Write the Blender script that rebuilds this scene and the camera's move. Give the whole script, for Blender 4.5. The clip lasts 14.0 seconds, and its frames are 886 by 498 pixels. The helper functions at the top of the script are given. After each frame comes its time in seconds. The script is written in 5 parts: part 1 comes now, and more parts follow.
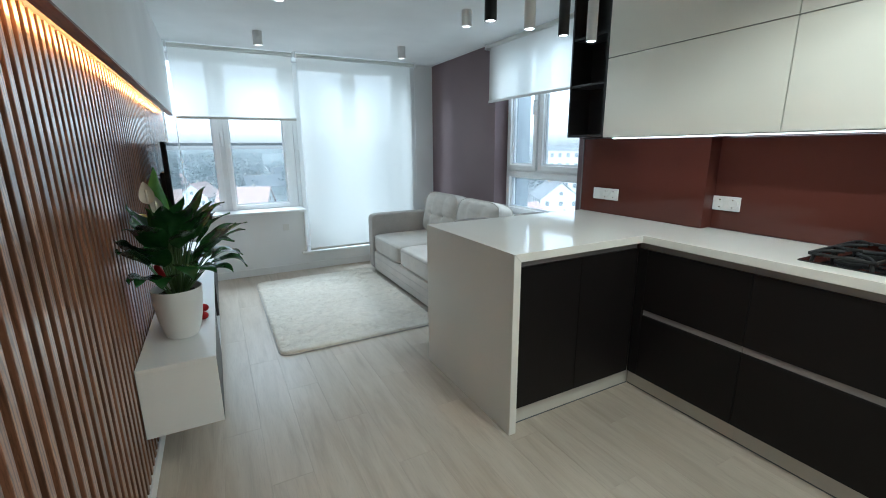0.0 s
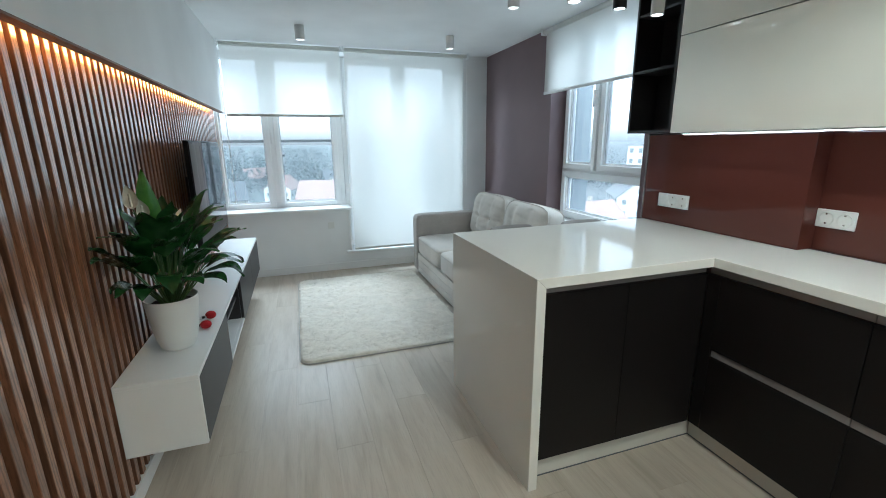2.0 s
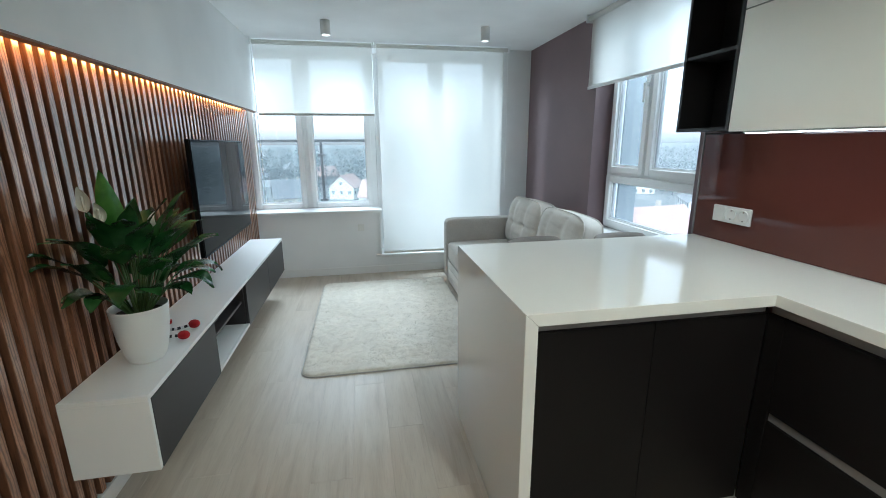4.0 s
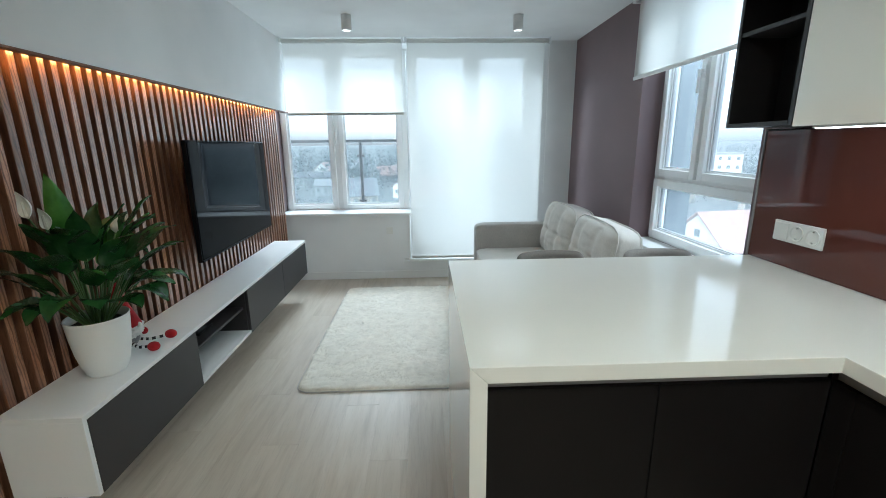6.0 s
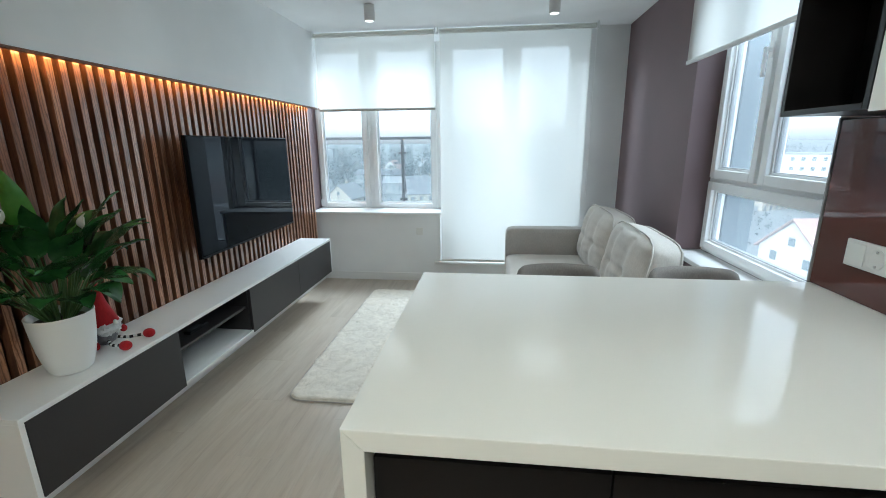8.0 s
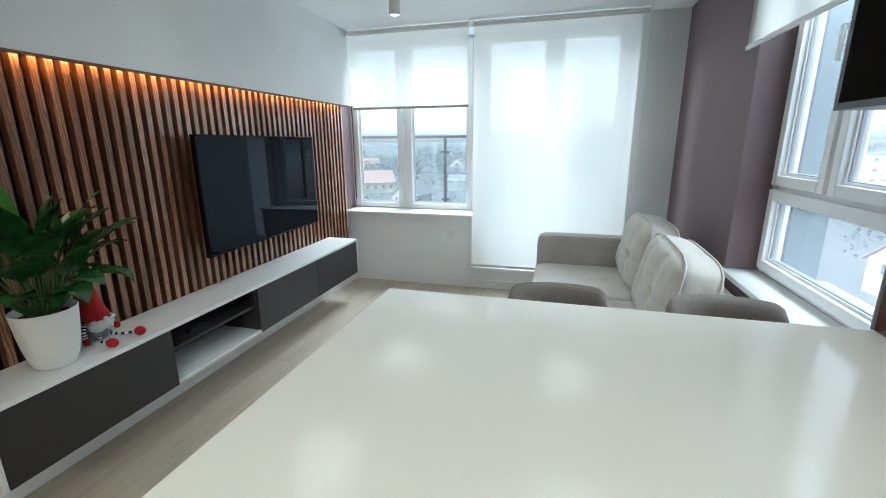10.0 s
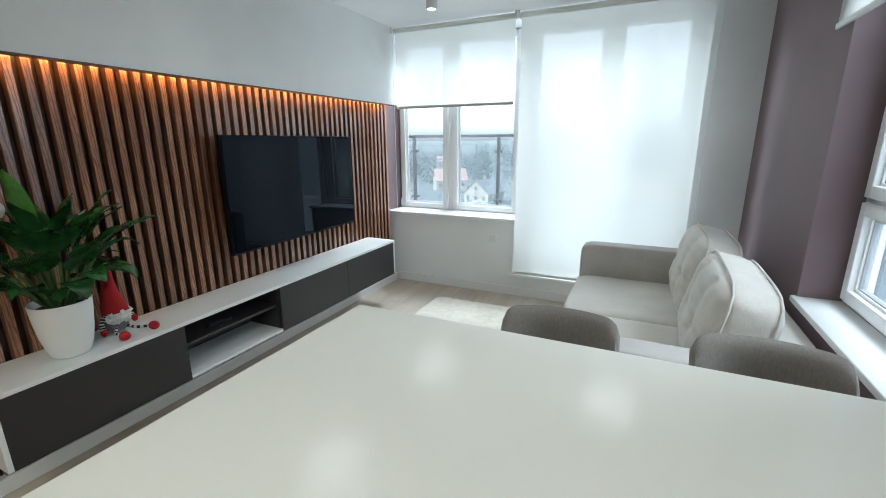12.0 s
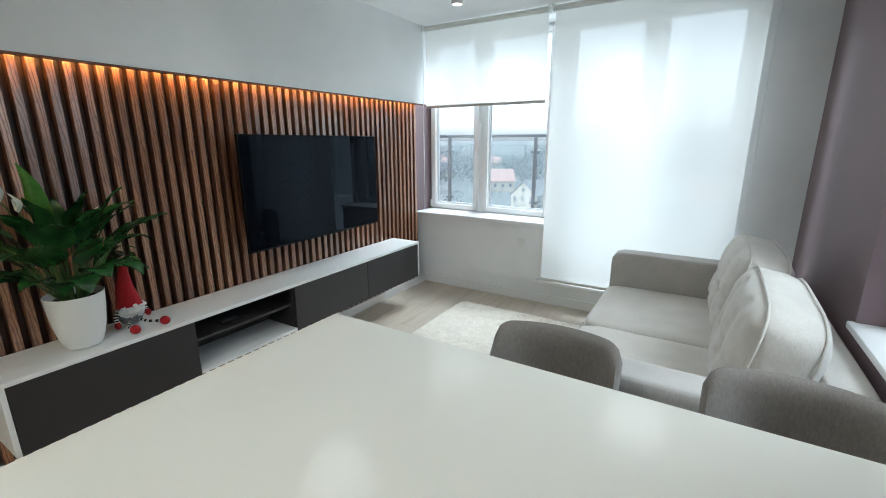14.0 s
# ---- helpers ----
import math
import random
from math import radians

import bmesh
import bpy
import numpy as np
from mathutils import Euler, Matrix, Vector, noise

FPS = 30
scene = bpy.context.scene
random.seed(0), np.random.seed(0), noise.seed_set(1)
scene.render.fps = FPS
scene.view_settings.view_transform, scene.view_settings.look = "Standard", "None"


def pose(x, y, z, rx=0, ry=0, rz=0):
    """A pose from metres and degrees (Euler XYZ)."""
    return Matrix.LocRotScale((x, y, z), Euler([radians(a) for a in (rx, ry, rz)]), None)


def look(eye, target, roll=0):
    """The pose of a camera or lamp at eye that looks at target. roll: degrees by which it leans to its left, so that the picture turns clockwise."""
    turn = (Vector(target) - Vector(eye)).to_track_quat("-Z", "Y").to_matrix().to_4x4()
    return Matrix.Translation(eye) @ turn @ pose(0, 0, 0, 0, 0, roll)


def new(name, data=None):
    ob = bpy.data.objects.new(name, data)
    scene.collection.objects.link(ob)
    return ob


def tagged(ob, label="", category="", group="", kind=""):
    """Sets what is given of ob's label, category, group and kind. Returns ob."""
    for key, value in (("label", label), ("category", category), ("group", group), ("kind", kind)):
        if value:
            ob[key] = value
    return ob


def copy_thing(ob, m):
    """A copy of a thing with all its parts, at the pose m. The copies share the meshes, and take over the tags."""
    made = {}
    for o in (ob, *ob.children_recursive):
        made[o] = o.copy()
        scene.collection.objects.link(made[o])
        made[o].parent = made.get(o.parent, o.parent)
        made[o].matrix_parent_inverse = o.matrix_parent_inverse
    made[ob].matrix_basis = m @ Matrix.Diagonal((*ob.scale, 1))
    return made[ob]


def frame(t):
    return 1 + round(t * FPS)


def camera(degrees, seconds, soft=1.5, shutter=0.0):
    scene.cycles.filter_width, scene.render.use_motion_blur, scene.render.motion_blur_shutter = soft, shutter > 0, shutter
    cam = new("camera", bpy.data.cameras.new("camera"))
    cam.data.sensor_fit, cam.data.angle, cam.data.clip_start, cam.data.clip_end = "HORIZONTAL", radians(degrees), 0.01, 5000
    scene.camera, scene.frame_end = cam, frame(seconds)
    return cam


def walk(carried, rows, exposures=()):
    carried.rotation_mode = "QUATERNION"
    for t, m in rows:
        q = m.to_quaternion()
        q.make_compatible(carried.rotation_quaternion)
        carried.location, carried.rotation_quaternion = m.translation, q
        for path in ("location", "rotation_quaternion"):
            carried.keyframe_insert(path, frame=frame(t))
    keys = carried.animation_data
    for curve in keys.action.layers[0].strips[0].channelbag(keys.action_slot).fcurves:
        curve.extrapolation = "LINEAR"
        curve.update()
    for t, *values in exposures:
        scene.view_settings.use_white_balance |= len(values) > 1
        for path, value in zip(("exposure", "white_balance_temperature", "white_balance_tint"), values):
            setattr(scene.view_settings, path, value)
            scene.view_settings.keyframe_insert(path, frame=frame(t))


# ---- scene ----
import functools

cam = camera(92.2, 14.0, soft=1.0)
# the camera opens up and warms its picture a little as it turns
EXPO = [(0, 3.65, 5210, 0), (3, 3.71, 5270, 0), (8, 3.74, 5410, 1), (11, 3.82, 5510, 2), (14, 3.80, 5590, 3)]
PATH = [
    (0, (0.381, 0.471, 1.437), (1.289, 2.192, 0.976), -0.5),
    (0.5, (0.477, 0.528, 1.438), (1.306, 2.286, 0.968), -0.5),
    (1, (0.568, 0.573, 1.45), (1.32, 2.363, 0.971), -0.6),
    (1.5, (0.651, 0.62, 1.456), (1.332, 2.437, 0.974), -0.6),
    (2, (0.744, 0.667, 1.453), (1.358, 2.509, 0.974), -0.6),
    (2.5, (0.846, 0.715, 1.449), (1.391, 2.58, 0.973), -0.6),
    (3, (0.924, 0.77, 1.451), (1.413, 2.649, 0.974), -0.5),
    (5.5, (1.387, 1.058, 1.444), (1.522, 2.996, 0.972), -0.5),
    (6, (1.469, 1.126, 1.449), (1.542, 3.068, 0.974), -0.6),
    (6.5, (1.562, 1.2, 1.441), (1.565, 3.144, 0.968), -0.5),
    (7, (1.647, 1.262, 1.439), (1.578, 3.203, 0.964), -0.5),
    (7.5, (1.742, 1.329, 1.437), (1.588, 3.265, 0.959), -0.6),
    (8, (1.814, 1.389, 1.429), (1.588, 3.318, 0.951), -0.5),
    (10.5, (2.17, 1.713, 1.441), (1.577, 3.559, 0.953), -0.4),
    (11, (2.229, 1.777, 1.446), (1.557, 3.595, 0.956), -0.4),
    (11.5, (2.273, 1.842, 1.438), (1.524, 3.631, 0.953), -0.2),
    (12, (2.323, 1.911, 1.446), (1.5, 3.667, 0.956), -0.3),
    (12.5, (2.351, 1.965, 1.445), (1.467, 3.691, 0.956), -0.2),
    (13, (2.399, 2.019, 1.444), (1.453, 3.712, 0.955), -0.2),
    (13.5, (2.435, 2.064, 1.441), (1.442, 3.731, 0.955), -0.3),
    (14, (2.436, 2.092, 1.443), (1.426, 3.748, 0.955), -0.1),
]
walk(cam, [(t, look(eye, target, roll)) for t, eye, target, roll in PATH],
     exposures=EXPO)

# ---- sky and sun ----
SKY, SUN = 0.046, 0.17
world = bpy.data.worlds.new("sky")
scene.world = world
world.use_nodes = True
wn = world.node_tree.nodes
sky = wn.new("ShaderNodeTexSky")
sky.sky_type, sky.sun_disc = "NISHITA", False
sky.sun_elevation, sky.sun_rotation = radians(38), radians(215)
sky.air_density, sky.dust_density, sky.ozone_density = 1.0, 3.0, 1.0
wn["Background"].inputs["Strength"].default_value = SKY
pale = wn.new("ShaderNodeHueSaturation")   # thin overcast: the sky's blue is mostly washed out
pale.inputs["Saturation"].default_value = 0.2
world.node_tree.links.new(sky.outputs["Color"], pale.inputs["Color"])
world.node_tree.links.new(pale.outputs["Color"], wn["Background"].inputs["Color"])
sun = new("sun", bpy.data.lights.new("sun", "SUN"))
sun.data.energy, sun.data.angle, sun.data.color = SUN, radians(14), (1.0, 0.95, 0.88)
sun.matrix_world = look((-20, -28, 27), (0, 0, 0))


def sky_light(name, eye, target, wide, tall, watts):
    """Area lamp that stands in for daylight, at a window's opening or above it."""
    o = new(name, bpy.data.lights.new(name, "AREA"))
    o.data.shape, o.data.size, o.data.size_y, o.data.energy, o.data.color = "RECTANGLE", wide, tall, watts, (0.98, 1.0, 0.99)
    o.matrix_world = look(eye, target)


sky_light("daylight_balcony_window", (1.97, 6.22, 1.31), (1.97, 0, 1.31), 1.30, 2.10, 0.52)
sky_light("daylight_window", (0.57, 6.22, 2.11), (0.57, 0, 2.11), 1.24, 0.52, 0.24)
sky_light("daylight_side_window", (3.40, 3.68, 2.21), (0, 3.68, 2.21), 1.1, 0.30, 0.25)
# Added fill lamps, unseen outside above the windows, that brighten the room.
sky_light("sky_fill_over_window", (0.58, 7.35, 3.35), (0.95, 4.9, 0.2), 1.5, 1.1, 13.5)
sky_light("sky_fill_over_side_window", (5.20, 3.45, 4.20), (2.1, 3.4, 0.6), 2.4, 1.8, 17.0)


# ---- materials ----
def mat(name, color, rough=0.5, metal=0.0, coat=0.0, spec=0.5):
    m = bpy.data.materials.new(name)
    m.use_nodes = True
    b = m.node_tree.nodes["Principled BSDF"]
    b.inputs["Base Color"].default_value = (*color, 1)
    b.inputs["Roughness"].default_value = rough
    b.inputs["Metallic"].default_value = metal
    b.inputs["Coat Weight"].default_value = coat
    b.inputs["Coat Roughness"].default_value = 0.05
    b.inputs["Specular IOR Level"].default_value = spec
    return m


def node(m, kind, **values):
    n = m.node_tree.nodes.new(kind)
    for key, value in values.items():
        n.inputs[key].default_value = value
    return n


def link(m, a, b):
    m.node_tree.links.new(a, b)


def coords(m, scale=(1, 1, 1), by_object=True, jitter=False):
    """Texture coordinates in metres, stretched; jitter moves each piece to its own stretch of the pattern."""
    tc = m.node_tree.nodes.new("ShaderNodeTexCoord")
    mp = node(m, "ShaderNodeMapping", Scale=scale)
    src = tc.outputs["Object"]
    if jitter:
        info = m.node_tree.nodes.new("ShaderNodeObjectInfo")
        mul = m.node_tree.nodes.new("ShaderNodeVectorMath")
        mul.operation = "MULTIPLY_ADD"
        comb = m.node_tree.nodes.new("ShaderNodeCombineXYZ")
        for k in range(3):
            link(m, info.outputs["Random"], comb.inputs[k])
        link(m, comb.outputs[0], mul.inputs[0])
        mul.inputs[1].default_value = (37.0, 53.0, 71.0)
        link(m, src, mul.inputs[2])
        src = mul.outputs[0]
    link(m, src, mp.inputs["Vector"])
    return mp.outputs["Vector"]


def ramp(m, fac, stops):
    r = m.node_tree.nodes.new("ShaderNodeValToRGB")
    while len(r.color_ramp.elements) < len(stops):
        r.color_ramp.elements.new(0.5)
    for e, (p, c) in zip(r.color_ramp.elements, stops):
        e.position, e.color = p, (*c, 1)
    link(m, fac, r.inputs["Fac"])
    return r.outputs["Color"]


def bump(m, height, strength, distance):
    b = m.node_tree.nodes["Principled BSDF"]
    n = node(m, "ShaderNodeBump", Strength=strength, Distance=distance)
    link(m, height, n.inputs["Height"])
    link(m, n.outputs["Normal"], b.inputs["Normal"])
    return n


def noise_out(m, vec, scale, detail=4.0, rough=0.55, dist=0.0):
    n = node(m, "ShaderNodeTexNoise", Scale=scale, Detail=detail, Roughness=rough, Distortion=dist)
    link(m, vec, n.inputs["Vector"])
    return n.outputs["Fac"]


def blend(m, a, b, fac, mode="MIX"):
    x = m.node_tree.nodes.new("ShaderNodeMix")
    x.data_type, x.blend_type = "RGBA", mode
    for sock, v in ((x.inputs["Factor"], fac), (x.inputs["A"], a), (x.inputs["B"], b)):
        if isinstance(v, (int, float)):
            sock.default_value = v
        elif isinstance(v, tuple):
            sock.default_value = (*v, 1)
        else:
            link(m, v, sock)
    return x.outputs["Result"]


def painted(name, color, rough=0.6, vary=0.06, grain=0.0006, coat=0.0):
    """Paint or laminate: faint large stains, fine roller relief."""
    m = mat(name, color, rough, coat=coat)
    v = coords(m)
    big = noise_out(m, v, 1.3, 3)
    dark = tuple(c * (1 - vary) for c in color)
    light = tuple(min(1, c * (1 + vary)) for c in color)
    link(m, ramp(m, big, [(0.3, dark), (0.7, light)]), m.node_tree.nodes["Principled BSDF"].inputs["Base Color"])
    if grain:
        bump(m, noise_out(m, v, 260, 3), 0.25, grain)
    return m


def wood(name, dark, mid, light, rough=0.35, axis="z", coat=0.0, jitter=True, stretch=14.0, tone=0.0, band=0.7):
    """Long grain along one axis, with cathedral bands and fine pores."""
    m = mat(name, mid, rough, coat=coat)
    b = m.node_tree.nodes["Principled BSDF"]
    sc = {"x": (1 / stretch, 1, 1), "y": (1, 1 / stretch, 1), "z": (1, 1, 1 / stretch)}[axis]
    v = coords(m, sc, jitter=jitter)
    warp = noise_out(m, v, 9, 3, 0.5, 0.6)
    wv = node(m, "ShaderNodeTexWave", Scale=26.0, Distortion=7.0, Detail=2.0)
    wv.inputs["Detail Scale"].default_value = 1.2
    wv.wave_type = "RINGS"
    link(m, v, wv.inputs["Vector"])
    pores = noise_out(m, v, 240, 4, 0.7)
    c1 = ramp(m, warp, [(0.25, dark), (0.55, mid), (0.8, light)])
    c2 = blend(m, c1, tuple(d * 0.75 for d in dark), ramp(m, wv.outputs["Fac"], [(0.0, (band,) * 3), (0.45, (0, 0, 0))]))
    c3 = blend(m, c2, tuple(d * 0.6 for d in dark), ramp(m, pores, [(0.34, (0.6, 0.6, 0.6)), (0.5, (0, 0, 0))]))
    if tone:
        info = m.node_tree.nodes.new("ShaderNodeObjectInfo")
        t = ramp(m, info.outputs["Random"], [(0.0, (1 - tone,) * 3), (1.0, (1.0,) * 3)])
        c3 = blend(m, c3, t, 1.0, "MULTIPLY")
    link(m, c3, b.inputs["Base Color"])
    rr = node(m, "ShaderNodeMapRange")
    rr.inputs["To Min"].default_value, rr.inputs["To Max"].default_value = rough * 0.8, rough * 1.3
    link(m, warp, rr.inputs["Value"])
    link(m, rr.outputs["Result"], b.inputs["Roughness"])
    bump(m, pores, 0.2, 0.0006)
    return m


def fabric(name, dark, light, scale=900.0, rough=0.95, relief=0.0012, sheen=0.3):
    """Woven cloth: thread grid, slubs and soft wear."""
    m = mat(name, light, rough)
    b = m.node_tree.nodes["Principled BSDF"]
    v = coords(m)
    slub = noise_out(m, coords(m, (1, 1, 0.25)), scale * 0.22, 3, 0.7)
    wear = noise_out(m, v, 6, 4)
    c = blend(m, dark, light, ramp(m, slub, [(0.3, (0, 0, 0)), (0.7, (1, 1, 1))]))
    c = blend(m, c, tuple(x * 0.86 for x in dark), ramp(m, wear, [(0.35, (0.45,) * 3), (0.65, (0,) * 3)]))
    link(m, c, b.inputs["Base Color"])
    b.inputs["Sheen Weight"].default_value = sheen
    bump(m, slub, 0.5, relief)
    return m


def glowing(name, color, strength):
    m = mat(name, color, 0.4)
    b = m.node_tree.nodes["Principled BSDF"]
    b.inputs["Emission Color"].default_value = (*color, 1)
    b.inputs["Emission Strength"].default_value = strength
    return m


def clear_glass(name, tint=(1, 1, 1), veil=0.03):
    """Thin pane: light passes straight on, a little is mirrored, more at a slant."""
    m = bpy.data.materials.new(name)
    m.use_nodes = True
    nt = m.node_tree
    nt.nodes.clear()
    out = nt.nodes.new("ShaderNodeOutputMaterial")
    mix = nt.nodes.new("ShaderNodeMixShader")
    tr = node(m, "ShaderNodeBsdfTransparent", Color=(*tint, 1))
    gl = node(m, "ShaderNodeBsdfGlossy", Roughness=0.0)
    lw = node(m, "ShaderNodeLayerWeight", Blend=0.5)
    slant = nt.nodes.new("ShaderNodeMath")
    slant.operation, slant.inputs[1].default_value = "POWER", 5.0
    share = node(m, "ShaderNodeMapRange")
    share.inputs["To Min"].default_value, share.inputs["To Max"].default_value = 0.03, 0.7
    link(m, lw.outputs["Facing"], slant.inputs[0])
    link(m, slant.outputs[0], share.inputs["Value"])
    link(m, share.outputs["Result"], mix.inputs[0])
    link(m, tr.outputs[0], mix.inputs[1])
    link(m, gl.outputs[0], mix.inputs[2])
    # Pale translucent share painted into the pane to imitate haze and glare outdoors.
    haze_mix = nt.nodes.new("ShaderNodeMixShader")
    haze_film = node(m, "ShaderNodeBsdfTranslucent", Color=(0.75, 0.82, 0.86, 1))
    haze_mix.inputs[0].default_value = veil
    link(m, mix.outputs[0], haze_mix.inputs[1])
    link(m, haze_film.outputs[0], haze_mix.inputs[2])
    link(m, haze_mix.outputs[0], out.inputs[0])
    return m


def blind_cloth(name, color, open_share, through_share):
    """Roller cloth: scatters light on both sides and lets some pass between the threads."""
    m = bpy.data.materials.new(name)
    m.use_nodes = True
    nt = m.node_tree
    nt.nodes.clear()
    out = nt.nodes.new("ShaderNodeOutputMaterial")
    dif = node(m, "ShaderNodeBsdfDiffuse", Color=(*color, 1))
    tl = node(m, "ShaderNodeBsdfTranslucent", Color=(*color, 1))
    tp = nt.nodes.new("ShaderNodeBsdfTransparent")
    m1, m2 = nt.nodes.new("ShaderNodeMixShader"), nt.nodes.new("ShaderNodeMixShader")
    v = coords(m)
    weave = noise_out(m, v, 420, 3)
    link(m, ramp(m, weave, [(0.3, tuple(c * 0.93 for c in color)), (0.7, color)]), dif.inputs["Color"])
    m1.inputs[0].default_value, m2.inputs[0].default_value = through_share, open_share
    link(m, dif.outputs[0], m1.inputs[1])
    link(m, tl.outputs[0], m1.inputs[2])
    link(m, m1.outputs[0], m2.inputs[1])
    link(m, tp.outputs[0], m2.inputs[2])
    link(m, m2.outputs[0], out.inputs[0])
    return m


def floor_oak():
    """Pale vinyl planks: soft long streaks of grey and sand, faint pores."""
    m = mat("pale_oak_plank", (0.57, 0.52, 0.45), 0.36)
    b = m.node_tree.nodes["Principled BSDF"]
    streak = noise_out(m, coords(m, (1.0, 0.10, 1.0), jitter=True), 16, 4, 0.6, 0.5)
    cloud = noise_out(m, coords(m, (1.0, 0.35, 1.0), jitter=True), 5, 3, 0.5, 0.8)
    pores = noise_out(m, coords(m, (1.0, 0.05, 1.0), jitter=True), 190, 3, 0.6)
    c = ramp(m, streak, [(0.28, (0.430, 0.365, 0.288)), (0.50, (0.530, 0.463, 0.378)), (0.74, (0.590, 0.527, 0.442))])
    c = blend(m, c, (0.500, 0.420, 0.325), ramp(m, cloud, [(0.48, (0, 0, 0)), (0.75, (0.55,) * 3)]))
    c = blend(m, c, (0.40, 0.35, 0.29), ramp(m, pores, [(0.33, (0.35,) * 3), (0.47, (0, 0, 0))]))
    info = m.node_tree.nodes.new("ShaderNodeObjectInfo")
    c = blend(m, c, ramp(m, info.outputs["Random"], [(0.0, (0.95,) * 3), (1.0, (1.0,) * 3)]), 1.0, "MULTIPLY")
    link(m, c, b.inputs["Base Color"])
    bump(m, pores, 0.15, 0.0004)
    return m


WHITE_WALL = painted("white_wall_paint", (0.84, 0.85, 0.85), 0.75)
CEILING = painted("ceiling_paint", (0.88, 0.89, 0.89), 0.8)
MAUVE = painted("mauve_wall_paint", (0.176, 0.124, 0.130), 0.65, 0.08)
TRIM = painted("white_trim", (0.83, 0.83, 0.82), 0.35, 0.03, 0)
PVC = painted("white_plastic_frame", (0.91, 0.92, 0.92), 0.3, 0.02, 0)
GASKET = mat("grey_rubber_gasket", (0.10, 0.11, 0.12), 0.6)
PALE_GASKET = mat("pale_grey_gasket", (0.36, 0.37, 0.38), 0.6)
WALNUT = wood("walnut_slat", (0.165, 0.072, 0.038), (0.43, 0.203, 0.108), (0.61, 0.330, 0.190), 0.30, "z", coat=1.0, tone=0.32, band=0.85, stretch=5.5)
WALNUT.node_tree.nodes["Principled BSDF"].inputs["Specular IOR Level"].default_value = 0.4
WALNUT.node_tree.nodes["Principled BSDF"].inputs["Coat IOR"].default_value = 1.65
WALNUT.node_tree.nodes["Principled BSDF"].inputs["Coat Roughness"].default_value = 0.13
# Walnut again, darker: shade on the slats' sides put into the colour.
SLAT_SIDE_SHADE = wood("shaded_walnut_slat_side", (0.105, 0.044, 0.022), (0.255, 0.112, 0.057), (0.38, 0.175, 0.094), 0.42, "z", tone=0.2)
LIP_WOOD = wood("red_brown_edge_strip", (0.10, 0.04, 0.02), (0.20, 0.085, 0.045), (0.28, 0.12, 0.06), 0.4, "y", jitter=False)
BACKING = wood("dark_wood_backing", (0.032, 0.014, 0.008), (0.070, 0.030, 0.018), (0.110, 0.048, 0.029), 0.4, "z", jitter=False)
OAK = floor_oak()
SUBFLOOR = mat("floor_joint", (0.30, 0.26, 0.21), 0.8)
QUARTZ = painted("white_quartz", (0.83, 0.808, 0.742), 0.10, 0.012, 0)
QUARTZ.node_tree.nodes["Principled BSDF"].inputs["Specular IOR Level"].default_value = 0.30
CAB_DARK = painted("dark_anthracite_front", (0.0090, 0.0074, 0.0070), 0.45, 0.15, 0.0002)
CAB_DARK.node_tree.nodes["Principled BSDF"].inputs["Specular IOR Level"].default_value = 0.22
TV_DARK = painted("graphite_front", (0.030, 0.027, 0.028), 0.45, 0.08, 0.0002)
INNER_DARK = painted("black_board", (0.016, 0.014, 0.0135), 0.4, 0.1, 0)
GLOSS = painted("cream_gloss_lacquer", (0.87, 0.855, 0.77), 0.08, 0.02, 0, coat=0.6)
ALU = mat("brushed_aluminium", (0.62, 0.60, 0.56), 0.45, 0.25)
GOLA = mat("grey_anodised_channel", (0.30, 0.285, 0.28), 0.4, 0.3)
SPLASH = painted("red_brown_back_painted_glass", (0.098, 0.031, 0.023), 0.025, 0.04, 0)
CHROME = mat("polished_chrome", (0.8, 0.8, 0.8), 0.12, 1.0)
BLACK_METAL = mat("black_powder_coat", (0.012, 0.012, 0.013), 0.4, 0.3)
WHITE_METAL = mat("white_powder_coat", (0.72, 0.71, 0.69), 0.4)
CAST = mat("cast_iron", (0.014, 0.014, 0.014), 0.6, 0.2)
HOB_GLASS = mat("black_hob_glass", (0.006, 0.006, 0.007), 0.06, coat=0.5)
SCREEN = mat("dark_screen_glass", (0.002, 0.003, 0.0055), 0.025, spec=0.13)
SCREEN.node_tree.nodes["Principled BSDF"].inputs["Specular Tint"].default_value = (0.62, 0.78, 1.0, 1)
TV_CASE = mat("black_tv_case", (0.004, 0.004, 0.005), 0.5, spec=0.15)
PLASTIC = mat("white_switch_plastic", (0.78, 0.78, 0.75), 0.3)
HOLE = mat("socket_hole", (0.02, 0.02, 0.02), 0.7)
SOFA = fabric("light_grey_beige_upholstery", (0.56, 0.525, 0.472), (0.68, 0.642, 0.583), 900, relief=0.0005)
# Darker copy of the sofa cloth: arms' shade in the colour; also seams, hem.
SOFA_SHADE_TRIM = fabric("shaded_arm_and_trim_upholstery", (0.42, 0.395, 0.365), (0.53, 0.50, 0.465), 900, relief=0.0005)
CHAIR = fabric("taupe_velvet", (0.168, 0.148, 0.130), (0.240, 0.214, 0.190), 900, relief=0.0006, sheen=0.4)
BLIND = blind_cloth("white_roller_cloth", (0.82, 0.815, 0.775), 0.11, 0.47)
GLASS = clear_glass("window_pane", veil=0.035)
# Stronger veil: more haze and glare put into the side panes.
SIDE_GLASS = clear_glass("side_window_pane", veil=0.11)
RAIL_GLASS = clear_glass("balcony_pane", (0.93, 0.97, 0.97))
POT = painted("white_matt_ceramic", (0.82, 0.82, 0.80), 0.45, 0.03, 0)
